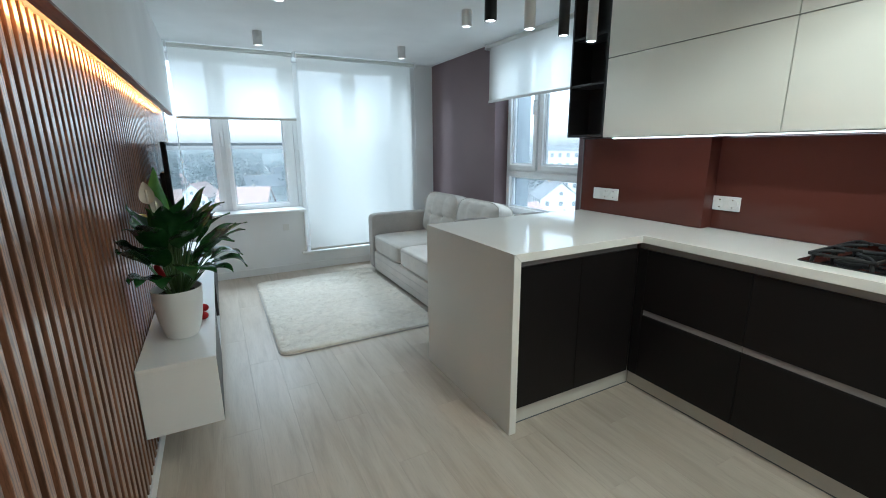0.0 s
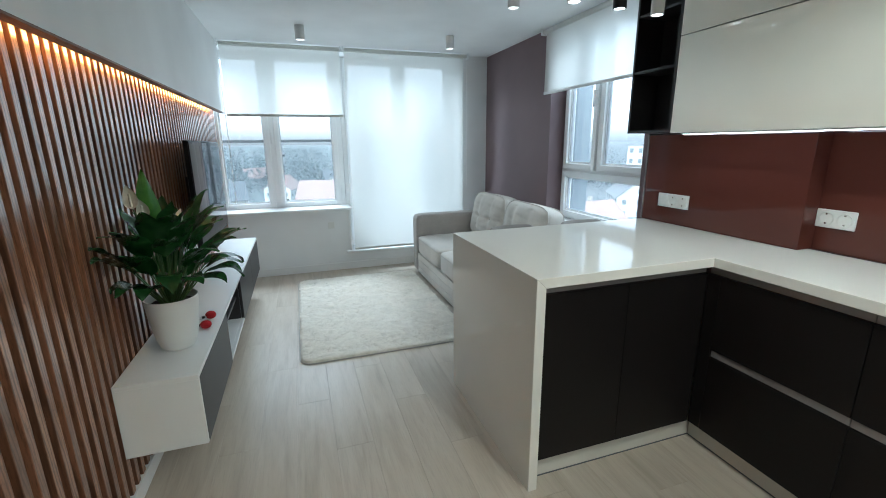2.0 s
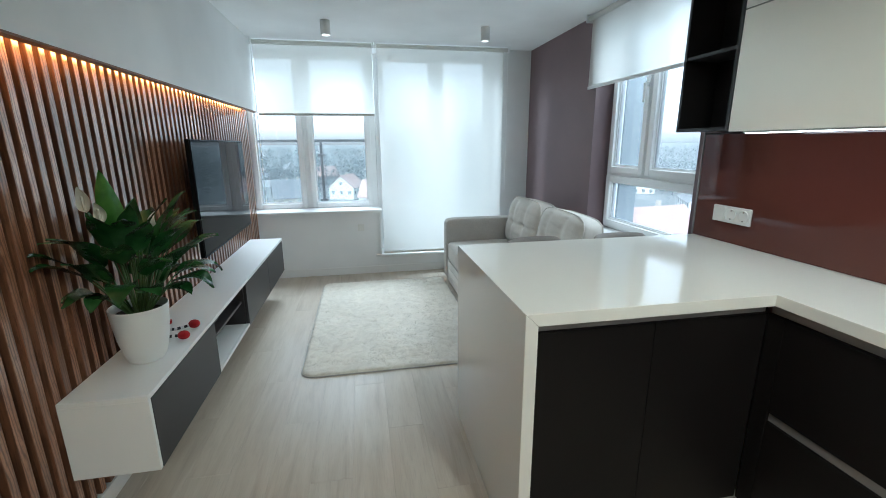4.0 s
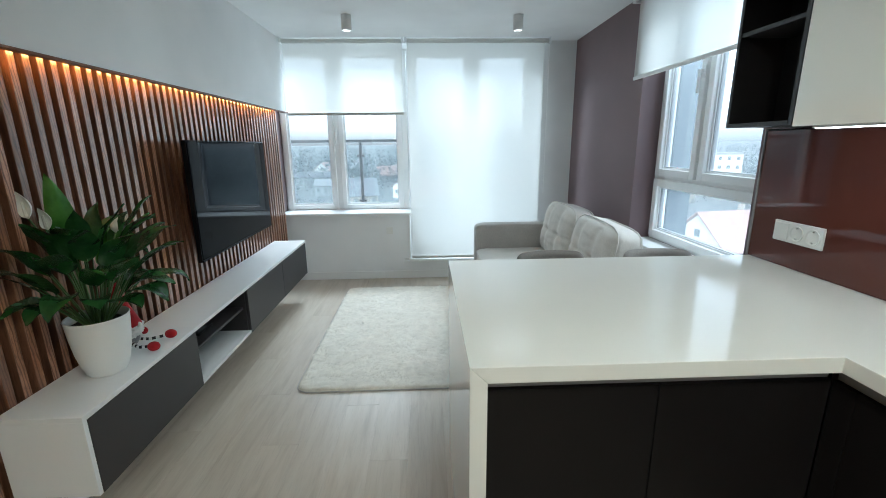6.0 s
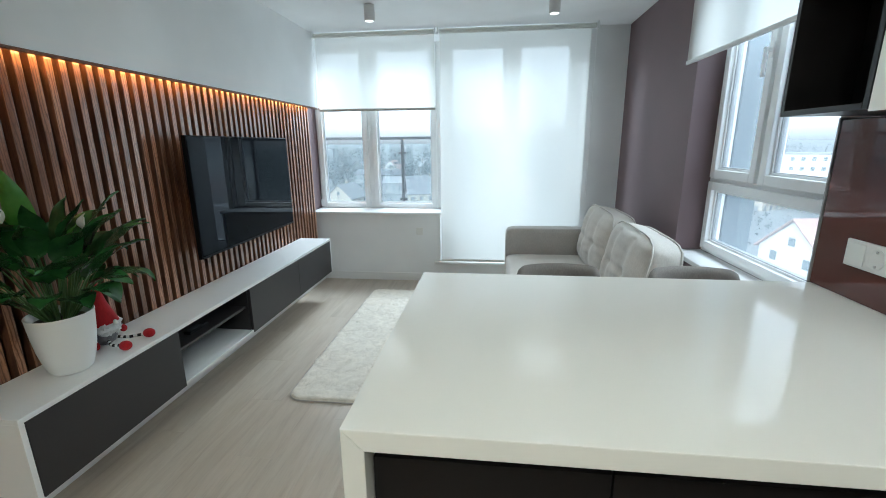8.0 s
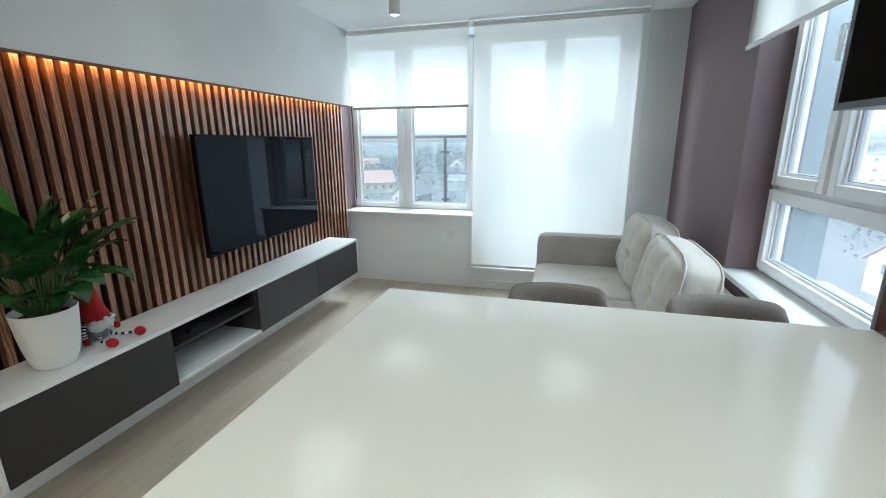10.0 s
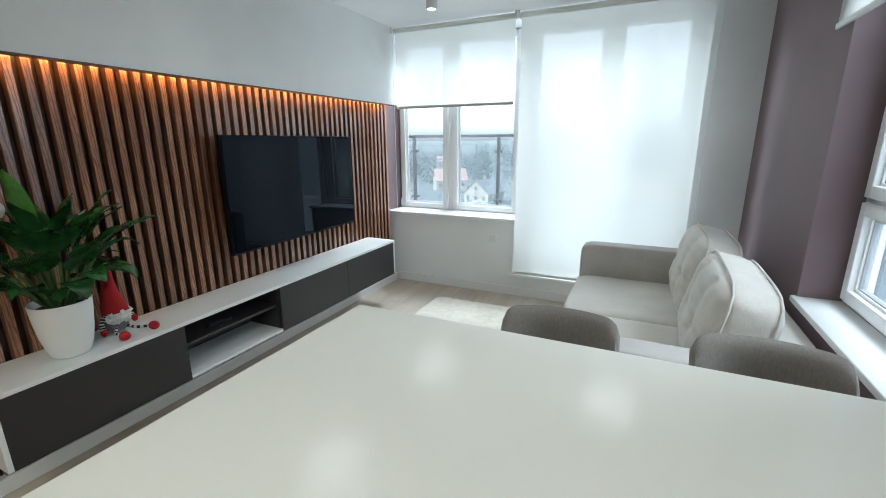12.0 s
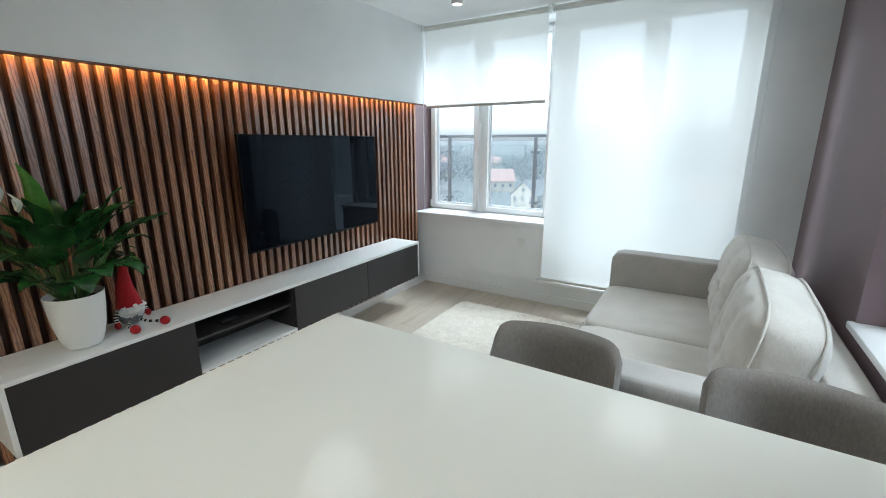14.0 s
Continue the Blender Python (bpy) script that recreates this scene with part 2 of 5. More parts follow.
SOIL = painted("dark_potting_soil", (0.025, 0.018, 0.013), 0.95, 0.4, 0.004)
SPATHE = mat("white_spathe", (0.80, 0.79, 0.71), 0.5)
LED_WARM = glowing("warm_led_strip", (1.0, 0.48, 0.140), 2.5)
LED_WHITE = glowing("white_led_strip", (1.0, 0.98, 0.95), 1.1)
LAMP_FACE = glowing("lamp_diffuser", (1.0, 0.95, 0.87), 0.8)
PENDANT_FACE = glowing("pendant_diffuser", (1.0, 0.96, 0.90), 1.1)
PLINTH = painted("pale_cream_plinth", (0.62, 0.60, 0.54), 0.4, 0.04, 0)
RED_FELT = fabric("red_felt", (0.30, 0.006, 0.010), (0.43, 0.010, 0.015), 600, sheen=0.05)
GREY_FELT = fabric("grey_felt", (0.12, 0.12, 0.13), (0.22, 0.22, 0.23), 600)
WHITE_FLUFF = fabric("white_fluff", (0.62, 0.62, 0.60), (0.82, 0.82, 0.80), 300)
BLACK_FELT = mat("black_felt", (0.015, 0.015, 0.017), 0.9)
FACADE = painted("blue_grey_facade", (0.105, 0.130, 0.150), 0.7, 0.06)
CONCRETE = painted("pale_concrete", (0.55, 0.55, 0.54), 0.8, 0.1, 0.002)


def rug_pile():
    m = mat("cream_pile", (0.60, 0.56, 0.48), 0.95)
    b = m.node_tree.nodes["Principled BSDF"]
    v = coords(m)
    swirl = noise_out(m, v, 9, 5, 0.65, 1.8)
    fine = noise_out(m, v, 210, 4, 0.7)
    c = blend(m, (0.72, 0.67, 0.58), (0.84, 0.79, 0.69), ramp(m, swirl, [(0.36, (0, 0, 0)), (0.62, (1, 1, 1))]))
    c = blend(m, c, (0.55, 0.51, 0.43), ramp(m, fine, [(0.3, (0.18,) * 3), (0.52, (0,) * 3)]))
    link(m, c, b.inputs["Base Color"])
    b.inputs["Sheen Weight"].default_value = 0.4
    bump(m, fine, 0.4, 0.004)
    return m


def leaf_green(name, dark, light):
    m = mat(name, dark, 0.27)
    b = m.node_tree.nodes["Principled BSDF"]
    v = coords(m)
    c = blend(m, dark, light, ramp(m, noise_out(m, v, 14, 4), [(0.35, (0, 0, 0)), (0.75, (1, 1, 1))]))
    link(m, c, b.inputs["Base Color"])
    bump(m, noise_out(m, v, 70, 2), 0.35, 0.002)
    return m


def far_green():
    """Thin twigs and needles: light comes through them as well as off them."""
    m = bpy.data.materials.new("hazy_winter_woods")
    m.use_nodes = True
    nt = m.node_tree
    nt.nodes.clear()
    out, mix = nt.nodes.new("ShaderNodeOutputMaterial"), nt.nodes.new("ShaderNodeMixShader")
    dif, thin = nt.nodes.new("ShaderNodeBsdfDiffuse"), nt.nodes.new("ShaderNodeBsdfTranslucent")
    # Bluish grey raised so that distance haze sits in the tree colour.
    c = ramp(m, noise_out(m, coords(m), 0.12, 5, 0.7), [(0.3, (0.085, 0.102, 0.108)), (0.7, (0.120, 0.138, 0.142))])
    mix.inputs[0].default_value = 0.5
    for k, sh in ((1, dif), (2, thin)):
        link(m, c, sh.inputs["Color"])
        link(m, sh.outputs[0], mix.inputs[k])
    link(m, mix.outputs[0], out.inputs[0])
    return m


def ground_mix():
    m = mat("town_ground", (0.16, 0.16, 0.13), 0.95)
    v = coords(m)
    c = ramp(m, noise_out(m, v, 0.03, 6, 0.65), [(0.3, (0.075, 0.090, 0.090)), (0.55, (0.110, 0.118, 0.118)), (0.75, (0.175, 0.178, 0.175))])
    link(m, c, m.node_tree.nodes["Principled BSDF"].inputs["Base Color"])
    return m


RUG = rug_pile()
LEAF = leaf_green("deep_green_leaf", (0.015, 0.056, 0.015), (0.043, 0.135, 0.032))
LEAF_YOUNG = leaf_green("young_green_leaf", (0.045, 0.150, 0.020), (0.11, 0.27, 0.038))
STEM = mat("green_stem", (0.06, 0.12, 0.03), 0.5)
WOODS = far_green()
GROUND = ground_mix()
RENDERS = [painted("house_render_%s" % k, c, 0.85, 0.08) for k, c in
           (("white", (0.40, 0.40, 0.385)), ("cream", (0.25, 0.225, 0.19)), ("grey", (0.17, 0.18, 0.185)))]
ROOFS = [painted("roof_%s" % k, c, 0.75, 0.15) for k, c in
         (("red", (0.27, 0.175, 0.155)), ("grey", (0.085, 0.09, 0.10)), ("pale", (0.15, 0.155, 0.16)))]
# Pane grey lightened: haze and mirrored sky put into the colour.
HAZY_PANE = mat("hazy_house_pane", (0.09, 0.11, 0.12), 0.15)


# ---- shaping helpers ----
def bx(bm, x0, x1, y0, y1, z0, z1, bev=0.0, seg=2):
    made = bmesh.ops.create_cube(bm, size=1.0, matrix=Matrix.Translation(((x0 + x1) / 2, (y0 + y1) / 2, (z0 + z1) / 2))
                                 @ Matrix.Diagonal((abs(x1 - x0), abs(y1 - y0), abs(z1 - z0), 1)))
    if bev:
        edges = list({e for v in made["verts"] for e in v.link_edges})
        bmesh.ops.bevel(bm, geom=edges, offset=bev, segments=seg, profile=0.5, affect="EDGES", clamp_overlap=True)
    return bm


def box(x0, x1, y0, y1, z0, z1, bev=0.0, seg=2):
    return bx(bmesh.new(), x0, x1, y0, y1, z0, z1, bev, seg)


def lathe(bm, profile, cx=0.0, cy=0.0, seg=40, close=True):
    rings = [[bm.verts.new((cx + r * math.cos(2 * math.pi * k / seg), cy + r * math.sin(2 * math.pi * k / seg), z)) for k in range(seg)]
             for r, z in profile]
    for a, b in zip(rings, rings[1:]):
        for k in range(seg):
            bm.faces.new((a[k], a[(k + 1) % seg], b[(k + 1) % seg], b[k]))
    if close:
        bm.faces.new(list(reversed(rings[0])))
        bm.faces.new(rings[-1])
    return bm


def tube(bm, points, radii, seg=10):
    """A round rod along points."""
    pts = [Vector(p) for p in points]
    rings = []
    for k, p in enumerate(pts):
        d = (pts[min(k + 1, len(pts) - 1)] - pts[max(k - 1, 0)]).normalized()
        u = d.orthogonal().normalized() if k == 0 else (u - d * u.dot(d)).normalized()
        w = d.cross(u)
        r = radii[k] if isinstance(radii, (list, tuple)) else radii
        rings.append([bm.verts.new(p + (u * math.cos(2 * math.pi * s / seg) + w * math.sin(2 * math.pi * s / seg)) * r) for s in range(seg)])
    for a, b in zip(rings, rings[1:]):
        for s in range(seg):
            bm.faces.new((a[s], a[(s + 1) % seg], b[(s + 1) % seg], b[s]))
    bm.faces.new(list(reversed(rings[0])))
    bm.faces.new(rings[-1])
    return bm


def puff(bm, centre, size, power=6.0, cuts=14, dent=None):
    """A soft rounded block; dent(u, v, w) gives how far a spot is moved along each axis, in metres."""
    bmesh.ops.create_cube(bm, size=2.0)
    bmesh.ops.subdivide_edges(bm, edges=list(bm.edges), cuts=cuts, use_grid_fill=True)
    for v in bm.verts:
        n = (abs(v.co.x) ** power + abs(v.co.y) ** power + abs(v.co.z) ** power) ** (1 / power)
        q = v.co / n
        d = dent(q.x, q.y, q.z) if dent else (0, 0, 0)
        v.co = Vector([centre[k] + q[k] * size[k] / 2 + d[k] for k in range(3)])
    return bm


# round or padded parts, shaded without facets
SOFT = {"seat", "backrest", "seat_cushion", "arm", "back_frame", "back_cushion", "leaf", "spathe", "spadix", "welt", "piping", "cord", "roller_tube", "leg", "foot", "burner", "grate",
        "cloth", "rug_top", "pot", "flower", "housing", "tube", "wire", "canopy", "bead_chain", "soil", "button", "felt_doll", "socket_well", "hem"}


def root(ob):
    p = Vector((0, 0, 0))
    while ob is not None:
        p += ob.location
        ob = ob.parent
    return p


def mesh_ob(name, bm, material, smooth=False, at=(0, 0, 0)):
    bmesh.ops.translate(bm, verts=bm.verts, vec=-Vector(at))
    bmesh.ops.recalc_face_normals(bm, faces=bm.faces)
    me = bpy.data.meshes.new(name)
    bm.to_mesh(me)
    bm.free()
    for one in (material if isinstance(material, (list, tuple)) else [material]):
        me.materials.append(one)
    if smooth:
        me.shade_smooth()
        me.set_sharp_from_angle(angle=radians(62 if name in SOFT else 20.5))
    return new(name, me)


def part(name, bm, material, parent, label="", smooth=True):
    """One mesh, shaped in world metres, as a part of a thing or of a part."""
    ob = mesh_ob(name, bm, material, smooth, root(parent))
    ob.parent = parent
    if label:
        tagged(ob, label)
    return ob


def thing(name, at, label, category, group="", kind=""):
    ob = new(name)
    ob.location, ob.empty_display_size = at, 0.1
    return tagged(ob, label, category, group, kind)


def slab(name, bm, material, label, category="wall", kind="structure", smooth=False):
    return tagged(mesh_ob(name, bm, material, smooth), label, category, kind=kind)


# ---- the room's shell ----
XW, XE, YS, YN, H = -0.10, 3.015, -1.30, 5.73, 2.455
WA, WB, WC = 1.27, 1.285, 2.66
YF = 6.00   # inner face of the window frames

floor = slab("floor", box(XW - 0.2, XE + 0.25, YS - 0.1, YN + 0.05, -0.20, -0.010), SUBFLOOR, "pale grey oak plank floor", "floor")
slab("ceiling", box(XW - 0.3, XE + 0.35, YS - 0.2, YN + 0.45, H, H + 0.2), CEILING, "smooth white painted ceiling", "ceiling")
slab("wall_west", box(XW - 0.25, XW, YS, YN + 0.42, -0.2, H), MAUVE, "mauve painted wall behind the wooden slats")
slab("wall_south", box(XW - 0.25, XE + 0.25, YS - 0.2, YS, -0.2, H), WHITE_WALL, "plain white painted wall")
# north wall: parapets under the two windows, the pier beside the balcony window, a thin lintel
bm = box(XW, WA, YN, YN + 0.42, -0.2, 0.715)
bx(bm, WA, WC, YN, YN + 0.42, -0.2, 0.195)
bx(bm, WC, XE, YN, YN + 0.42, -0.2, H)
bx(bm, XW, WC, YN, YN + 0.42, 2.43, H)
slab("wall_north", bm, WHITE_WALL, "white painted window wall with low parapets")
# east wall with the side window's opening
bm = box(XE, XE + 0.32, 4.28, YN, -0.2, H)
bx(bm, XE, XE + 0.32, 3.09, 4.28, -0.2, 0.715)
bx(bm, XE, XE + 0.32, 3.09, 4.28, 2.42, H)
bx(bm, XE, XE + 0.32, YS, 3.09, -0.2, H)
slab("wall_east", bm, MAUVE, "mauve painted wall with a side window")
# boxed-out white wall above the slats, with a lip that hides the strip light
bm = box(XW, 0.085, YS, YN, 1.815, H)
bx(bm, 0.055, 0.085, YS, YN, 1.785, 1.815)
slab("wall_upper_box", bm, WHITE_WALL, "white boxed-out wall above the wooden slats")
slab("trim_lip", box(0.044, 0.0865, YS, YN - 0.005, 1.777, 1.7848), LIP_WOOD, "dark wood edge strip under the boxed wall", "trim")
bm = box(0.0, 2.99, YN - 0.014, YN, 0.0, 0.085, 0.003)
slab("baseboard_north", bm, TRIM, "white baseboard along the window wall", "baseboard")
slab("baseboard_west", box(-0.035, 0.006, YS, YN - 0.02, 0.0, 0.075, 0.003), TRIM, "white baseboard under the wooden slats", "baseboard")
slab("baseboard_east", box(XE - 0.014, XE, 2.98, YN - 0.02, 0.0, 0.085, 0.003), TRIM, "white baseboard along the mauve wall", "baseboard")


# ---- windows ----
def sill(name, x0, x1, y0, y1, z0, z1, label):
    slab(name, box(x0, x1, y0, y1, z0, z1, 0.006, 3), TRIM, label, "window sill", smooth=True)


sill("window_sill_1", XW + 0.002, WA + 0.03, YN - 0.045, YF + 0.02, 0.716, 0.745, "white window sill under the two-sash window")
sill("window_sill_2", WA - 0.05, WC + 0.02, YN - 0.045, YF + 0.02, 0.196, 0.225, "white low sill under the balcony window")
sill("window_sill_3", 2.992, 3.18, 3.095, 4.296, 0.716, 0.745, "white window sill on the mauve wall")
slab("reveal_trim", box(WA - 0.004, WA + 0.014, YN - 0.03, YF, 0.226, 0.715, 0.002), TRIM, "white upright edge between the two sills", "trim")


def window(name, label, axis, plane, bars, panes, deep, handle=None, hinges=(), glass=GLASS):
    """axis 'y': the window faces along y and its bars are (a0, a1, z0, z1) in x; axis 'x' the same in y."""
    base = thing(name, (bars[0][0], plane, bars[0][2]) if axis == "y" else (plane, bars[0][0], bars[0][2]), label, "window", kind="structure")

    def place(bm, a0, a1, d0, d1, z0, z1, bev=0.0):
        if axis == "y":
            return bx(bm, a0, a1, plane + d0, plane + d1, z0, z1, bev)
        return bx(bm, plane + d0, plane + d1, a0, a1, z0, z1, bev)

    for a0, a1, z0, z1 in bars:
        part("window_frame", place(bmesh.new(), a0, a1, 0.012, deep, z0, z1, 0.004), PVC, base)
    for a0, a1, z0, z1 in panes:
        s = 0.052
        sash = bmesh.new()
        for b in ((a0 - s, a0, z0 - s, z1 + s), (a1, a1 + s, z0 - s, z1 + s), (a0, a1, z0 - s, z0), (a0, a1, z1, z1 + s)):
            place(sash, b[0], b[1], -0.012, 0.055, b[2], b[3], 0.005)
        sash = part("sash", sash, PVC, base)
        bead = bmesh.new()
        g = 0.012
        for b in ((a0, a0 + g, z0, z1), (a1 - g, a1, z0, z1), (a0 + g, a1 - g, z0, z0 + g), (a0 + g, a1 - g, z1 - g, z1)):
            place(bead, b[0], b[1], 0.012, 0.05, b[2], b[3])
        part("glazing_bead", bead, PVC, sash)
        gas = bmesh.new()
        for b in ((a0 + g, a0 + g + 0.004, z0, z1), (a1 - g - 0.004, a1 - g, z0, z1), (a0 + g, a1 - g, z0 + g, z0 + g + 0.004)):
            place(gas, b[0], b[1], 0.020, 0.047, b[2], b[3])
        part("gasket", gas, PALE_GASKET, sash)
        pane = part("pane", place(bmesh.new(), a0 + g * 0.5, a1 - g * 0.5, 0.030, 0.036, z0 + g * 0.5, z1 - g * 0.5), glass, sash, "clear glass pane", smooth=False)
        pane.visible_shadow = False
    if handle:
        a, z, turn = handle
        h = bmesh.new()
        place(h, a - 0.014, a + 0.014, -0.022, -0.012, z - 0.035, z + 0.035, 0.004)
        place(h, a - 0.009, a + 0.009, -0.045, -0.022, z - 0.010, z + 0.012, 0.004)
        place(h, a - 0.010, a + 0.010, -0.055, -0.040, z - 0.125, z + 0.012, 0.005)
        part("window_handle", h, PVC, base, "white lever handle")
    for a, z in hinges:
        h = bmesh.new()
        place(h, a - 0.009, a + 0.009, -0.026, -0.010, z - 0.04, z + 0.04, 0.005)
        part("hinge", h, PVC, base)
    return base


window("window_1", "white plastic two-sash window with closed panes", "y", YF,
       [(XW - 0.02, -0.04, 0.745, 2.43), (0.455, 0.54, 0.745, 2.43), (1.175, 1.272, 0.745, 2.43), (-0.04, 0.455, 0.745, 0.775), (0.54, 1.175, 0.745, 0.775),
        (-0.04, 0.455, 2.38, 2.43), (0.54, 1.175, 2.38, 2.43)],
       [(-0.030, 0.420, 0.800, 2.36), (0.575, 1.165, 0.800, 2.36)], 0.085, handle=(0.497, 1.60, 0), hinges=((-0.085, 0.80), (-0.085, 2.3)))
window("window_2", "white plastic balcony window behind a roller blind", "y", YF,
       [(1.276, 1.34, 0.225, 2.43), (1.945, 2.02, 0.225, 2.43), (2.575, 2.665, 0.225, 2.43), (1.34, 1.945, 0.225, 0.30), (2.02, 2.575, 0.225, 0.30),
        (1.34, 1.945, 2.38, 2.43), (2.02, 2.575, 2.38, 2.43)],
       [(1.370, 1.910, 0.34, 2.36), (2.055, 2.560, 0.34, 2.36)], 0.085, handle=(1.325, 1.42, 0))
window("window_3", "white plastic side window with a fixed lower pane", "x", 3.165,
       [(3.085, 3.15, 0.745, 2.42), (4.22, 4.285, 0.745, 2.42), (3.15, 4.22, 0.745, 0.795), (3.15, 4.22, 1.165, 1.225), (3.15, 4.22, 2.36, 2.42), (3.735, 3.80, 1.225, 2.36)],
       [(3.165, 4.200, 0.820, 1.140), (3.835, 4.195, 1.265, 2.34), (3.165, 3.700, 1.265, 2.34)], 0.085, handle=(3.79, 1.86, 0), glass=SIDE_GLASS)


# ---- roller blinds ----
def roller(name, label, axis, plane, a0, a1, top, bottom, chain_at, spare=0.018):
    base = thing(name, (a0, plane, top) if axis == "y" else (plane, a0, top), label, "roller blind", "roller blinds")

    def at(a, d, z):
        return (a, plane + d, z) if axis == "y" else (plane + d, a, z)

    def place(bm, b0, b1, d0, d1, z0, z1, bev=0.0):
        lo, hi = at(b0, d0, z0), at(b1, d1, z1)
        return bx(bm, lo[0], hi[0], lo[1], hi[1], z0, z1, bev)

    part("roller_tube", tube(bmesh.new(), [at(a0 + 0.02, -0.022, top - 0.030), at(a1 - 0.02, -0.022, top - 0.030)], 0.021, 16), BLIND, base)
    for a in (a0, a1 - 0.014):
        part("bracket", place(bmesh.new(), a, a + 0.014, -0.05, 0.01, top - 0.058, top, 0.003), PVC, base)
    # the cloth sags a hair between its ends
    cloth = bmesh.new()
    nu, nv = 24, 30
    grid = [[cloth.verts.new(at(a0 + 0.018 + (a1 - a0 - 0.018 - spare) * u / nu, 0.0022 * math.sin(7 * u / nu) * math.sin(3.1 * v / nv), top - 0.02 - (top - 0.02 - bottom) * v / nv))
             for v in range(nv + 1)] for u in range(nu + 1)]
    for u in range(nu):
        for v in range(nv):
            cloth.faces.new((grid[u][v], grid[u + 1][v], grid[u + 1][v + 1], grid[u][v + 1]))
    part("cloth", cloth, BLIND, base, "translucent white cloth")
    part("bottom_bar", place(bmesh.new(), a0 + 0.016, a1 - spare + 0.002, -0.007, 0.007, bottom - 0.016, bottom + 0.008, 0.004), TRIM if axis == "x" else ALU, base)
    if chain_at:
        a, low = chain_at
        part("bead_chain", tube(bmesh.new(), [at(a, -0.03, top - 0.03), at(a, -0.035, (top + low) / 2), at(a, -0.032, low)], 0.0028, 6), PVC, base)
    return base


roller("roller_blind", "white roller blind, half lowered over the window", "y", 5.60, 0.100, 1.275, H - 0.004, 1.760, (0.108, 0.80))
roller("roller_blind", "white roller blind, lowered over the balcony window", "y", 5.60, 1.288, 2.705, H - 0.004, 0.275, (2.690, 0.95), spare=0.052)
roller("roller_blind", "white roller blind, partly lowered over the side window", "x", 2.985, 2.99, 4.375, H - 0.004, 1.902, None)


# ---- slatted wall ----
slats = thing("slatted_wall", (XW, YS, 0.075), "glossy walnut slat cladding on the long wall", "wall cladding", kind="structure")
part("backing_board", box(XW + 0.004, -0.040, YS, 5.60, 0.078, 1.812), BACKING, slats, "dark wooden backing board", smooth=False)
strip = thing("led_strip", (0.03, YS, 1.812), "warm strip light hidden above the wooden slats", "strip light")
part("diffuser", box(0.0465, 0.0535, YS + 0.05, 5.58, 1.794, 1.808), LED_WARM, strip, smooth=False)

# ---- floating television cabinet ----
tvc = thing("floating_tv_cabinet", (0.15, 3.80, 0.255), "white floating cabinet with graphite doors and an open niche", "tv cabinet")
CY0, CY1, CZ0, CZ1, CX = 2.430, 5.180, 0.255, 0.570, 0.297
part("top_board", box(0.004, CX, CY0, CY1, CZ1 - 0.020, CZ1, 0.0015), TRIM, tvc, "white top board")
part("bottom_board", box(0.004, CX - 0.019, CY0 + 0.018, CY1 - 0.018, CZ0, CZ0 + 0.018, 0.0015), TRIM, tvc)
part("niche_floor_edge", box(CX - 0.019, CX, 3.159, 3.786, CZ0, CZ0 + 0.018, 0.0015), TRIM, tvc)
for y0 in (CY0, CY1 - 0.018):
    part("side_board", box(0.004, CX, y0, y0 + 0.018, CZ0, CZ1 - 0.020, 0.001), TRIM, tvc)
for y0 in (3.155, 3.790):
    part("partition", box(0.006, CX - 0.02, y0 - 0.008, y0 + 0.008, CZ0 + 0.018, CZ1 - 0.02), TV_DARK, tvc, smooth=False)
part("back_board", box(0.004, 0.012, CY0 + 0.02, CY1 - 0.02, CZ0 + 0.018, CZ1 - 0.02), TV_DARK, tvc, smooth=False)
part("niche_shelf", box(0.012, CX - 0.035, 3.163, 3.782, 0.420, 0.436, 0.001), TV_DARK, tvc)
for y0, y1 in ((CY0 + 0.021, 3.157), (3.788, 4.478), (4.482, CY1 - 0.021)):
    part("door", box(CX - 0.018, CX + 0.001, y0, y1, CZ0 - 0.002, CZ1 - 0.0215, 0.0015), TV_DARK, tvc, "graphite door without handle")

# Small black device of unknown kind, shaped here like a remote.
remote = thing("remote_control", (0.184, 3.423, 0.4362), "small black device lying on the niche shelf", "remote control")
part("body", box(0.162, 0.206, 3.348, 3.498, 0.4362, 0.4530, 0.004), BLACK_METAL, remote)
part("keypad", box(0.170, 0.198, 3.368, 3.453, 0.4526, 0.4545, 0.0008), GASKET, remote)

# ---- television ----
tv = thing("television", (0.06, 4.23, 0.78), "large black flat television hung on the slats", "television")
part("panel", box(0.098, 0.124, 3.618, 4.845, 0.782, 1.489, 0.004), TV_CASE, tv)
part("screen", box(0.122, 0.1285, 3.624, 4.839, 0.796, 1.483, 0.001), SCREEN, tv, "dark glossy switched-off screen")
part("bezel", box(0.1235, 0.1295, 3.622, 4.841, 0.783, 0.7945, 0.001), TV_CASE, tv)
part("rear_case", box(0.060, 0.098, 3.80, 4.66, 0.88, 1.30, 0.012), BLACK_METAL, tv)
part("wall_mount", box(0.005, 0.060, 4.03, 4.43, 0.98, 1.25, 0.003), BLACK_METAL, tv)
tv.rotation_euler = (0, 0, radians(1.2))


# ---- kitchen: peninsula, base units, worktop ----
TOP, TH = 0.955, 0.042
wt = thing("worktop", (2.2, 2.4, TOP - TH), "white quartz worktop with a waterfall side, L-shaped", "worktop")
# L-shaped slab, mitred to the side that falls to the floor
X0, X1, X2, X3, Y0, Y1, Y2, LOW = 1.560, 1.602, 2.445, 2.995, -0.950, 2.000, 2.930, TOP - TH


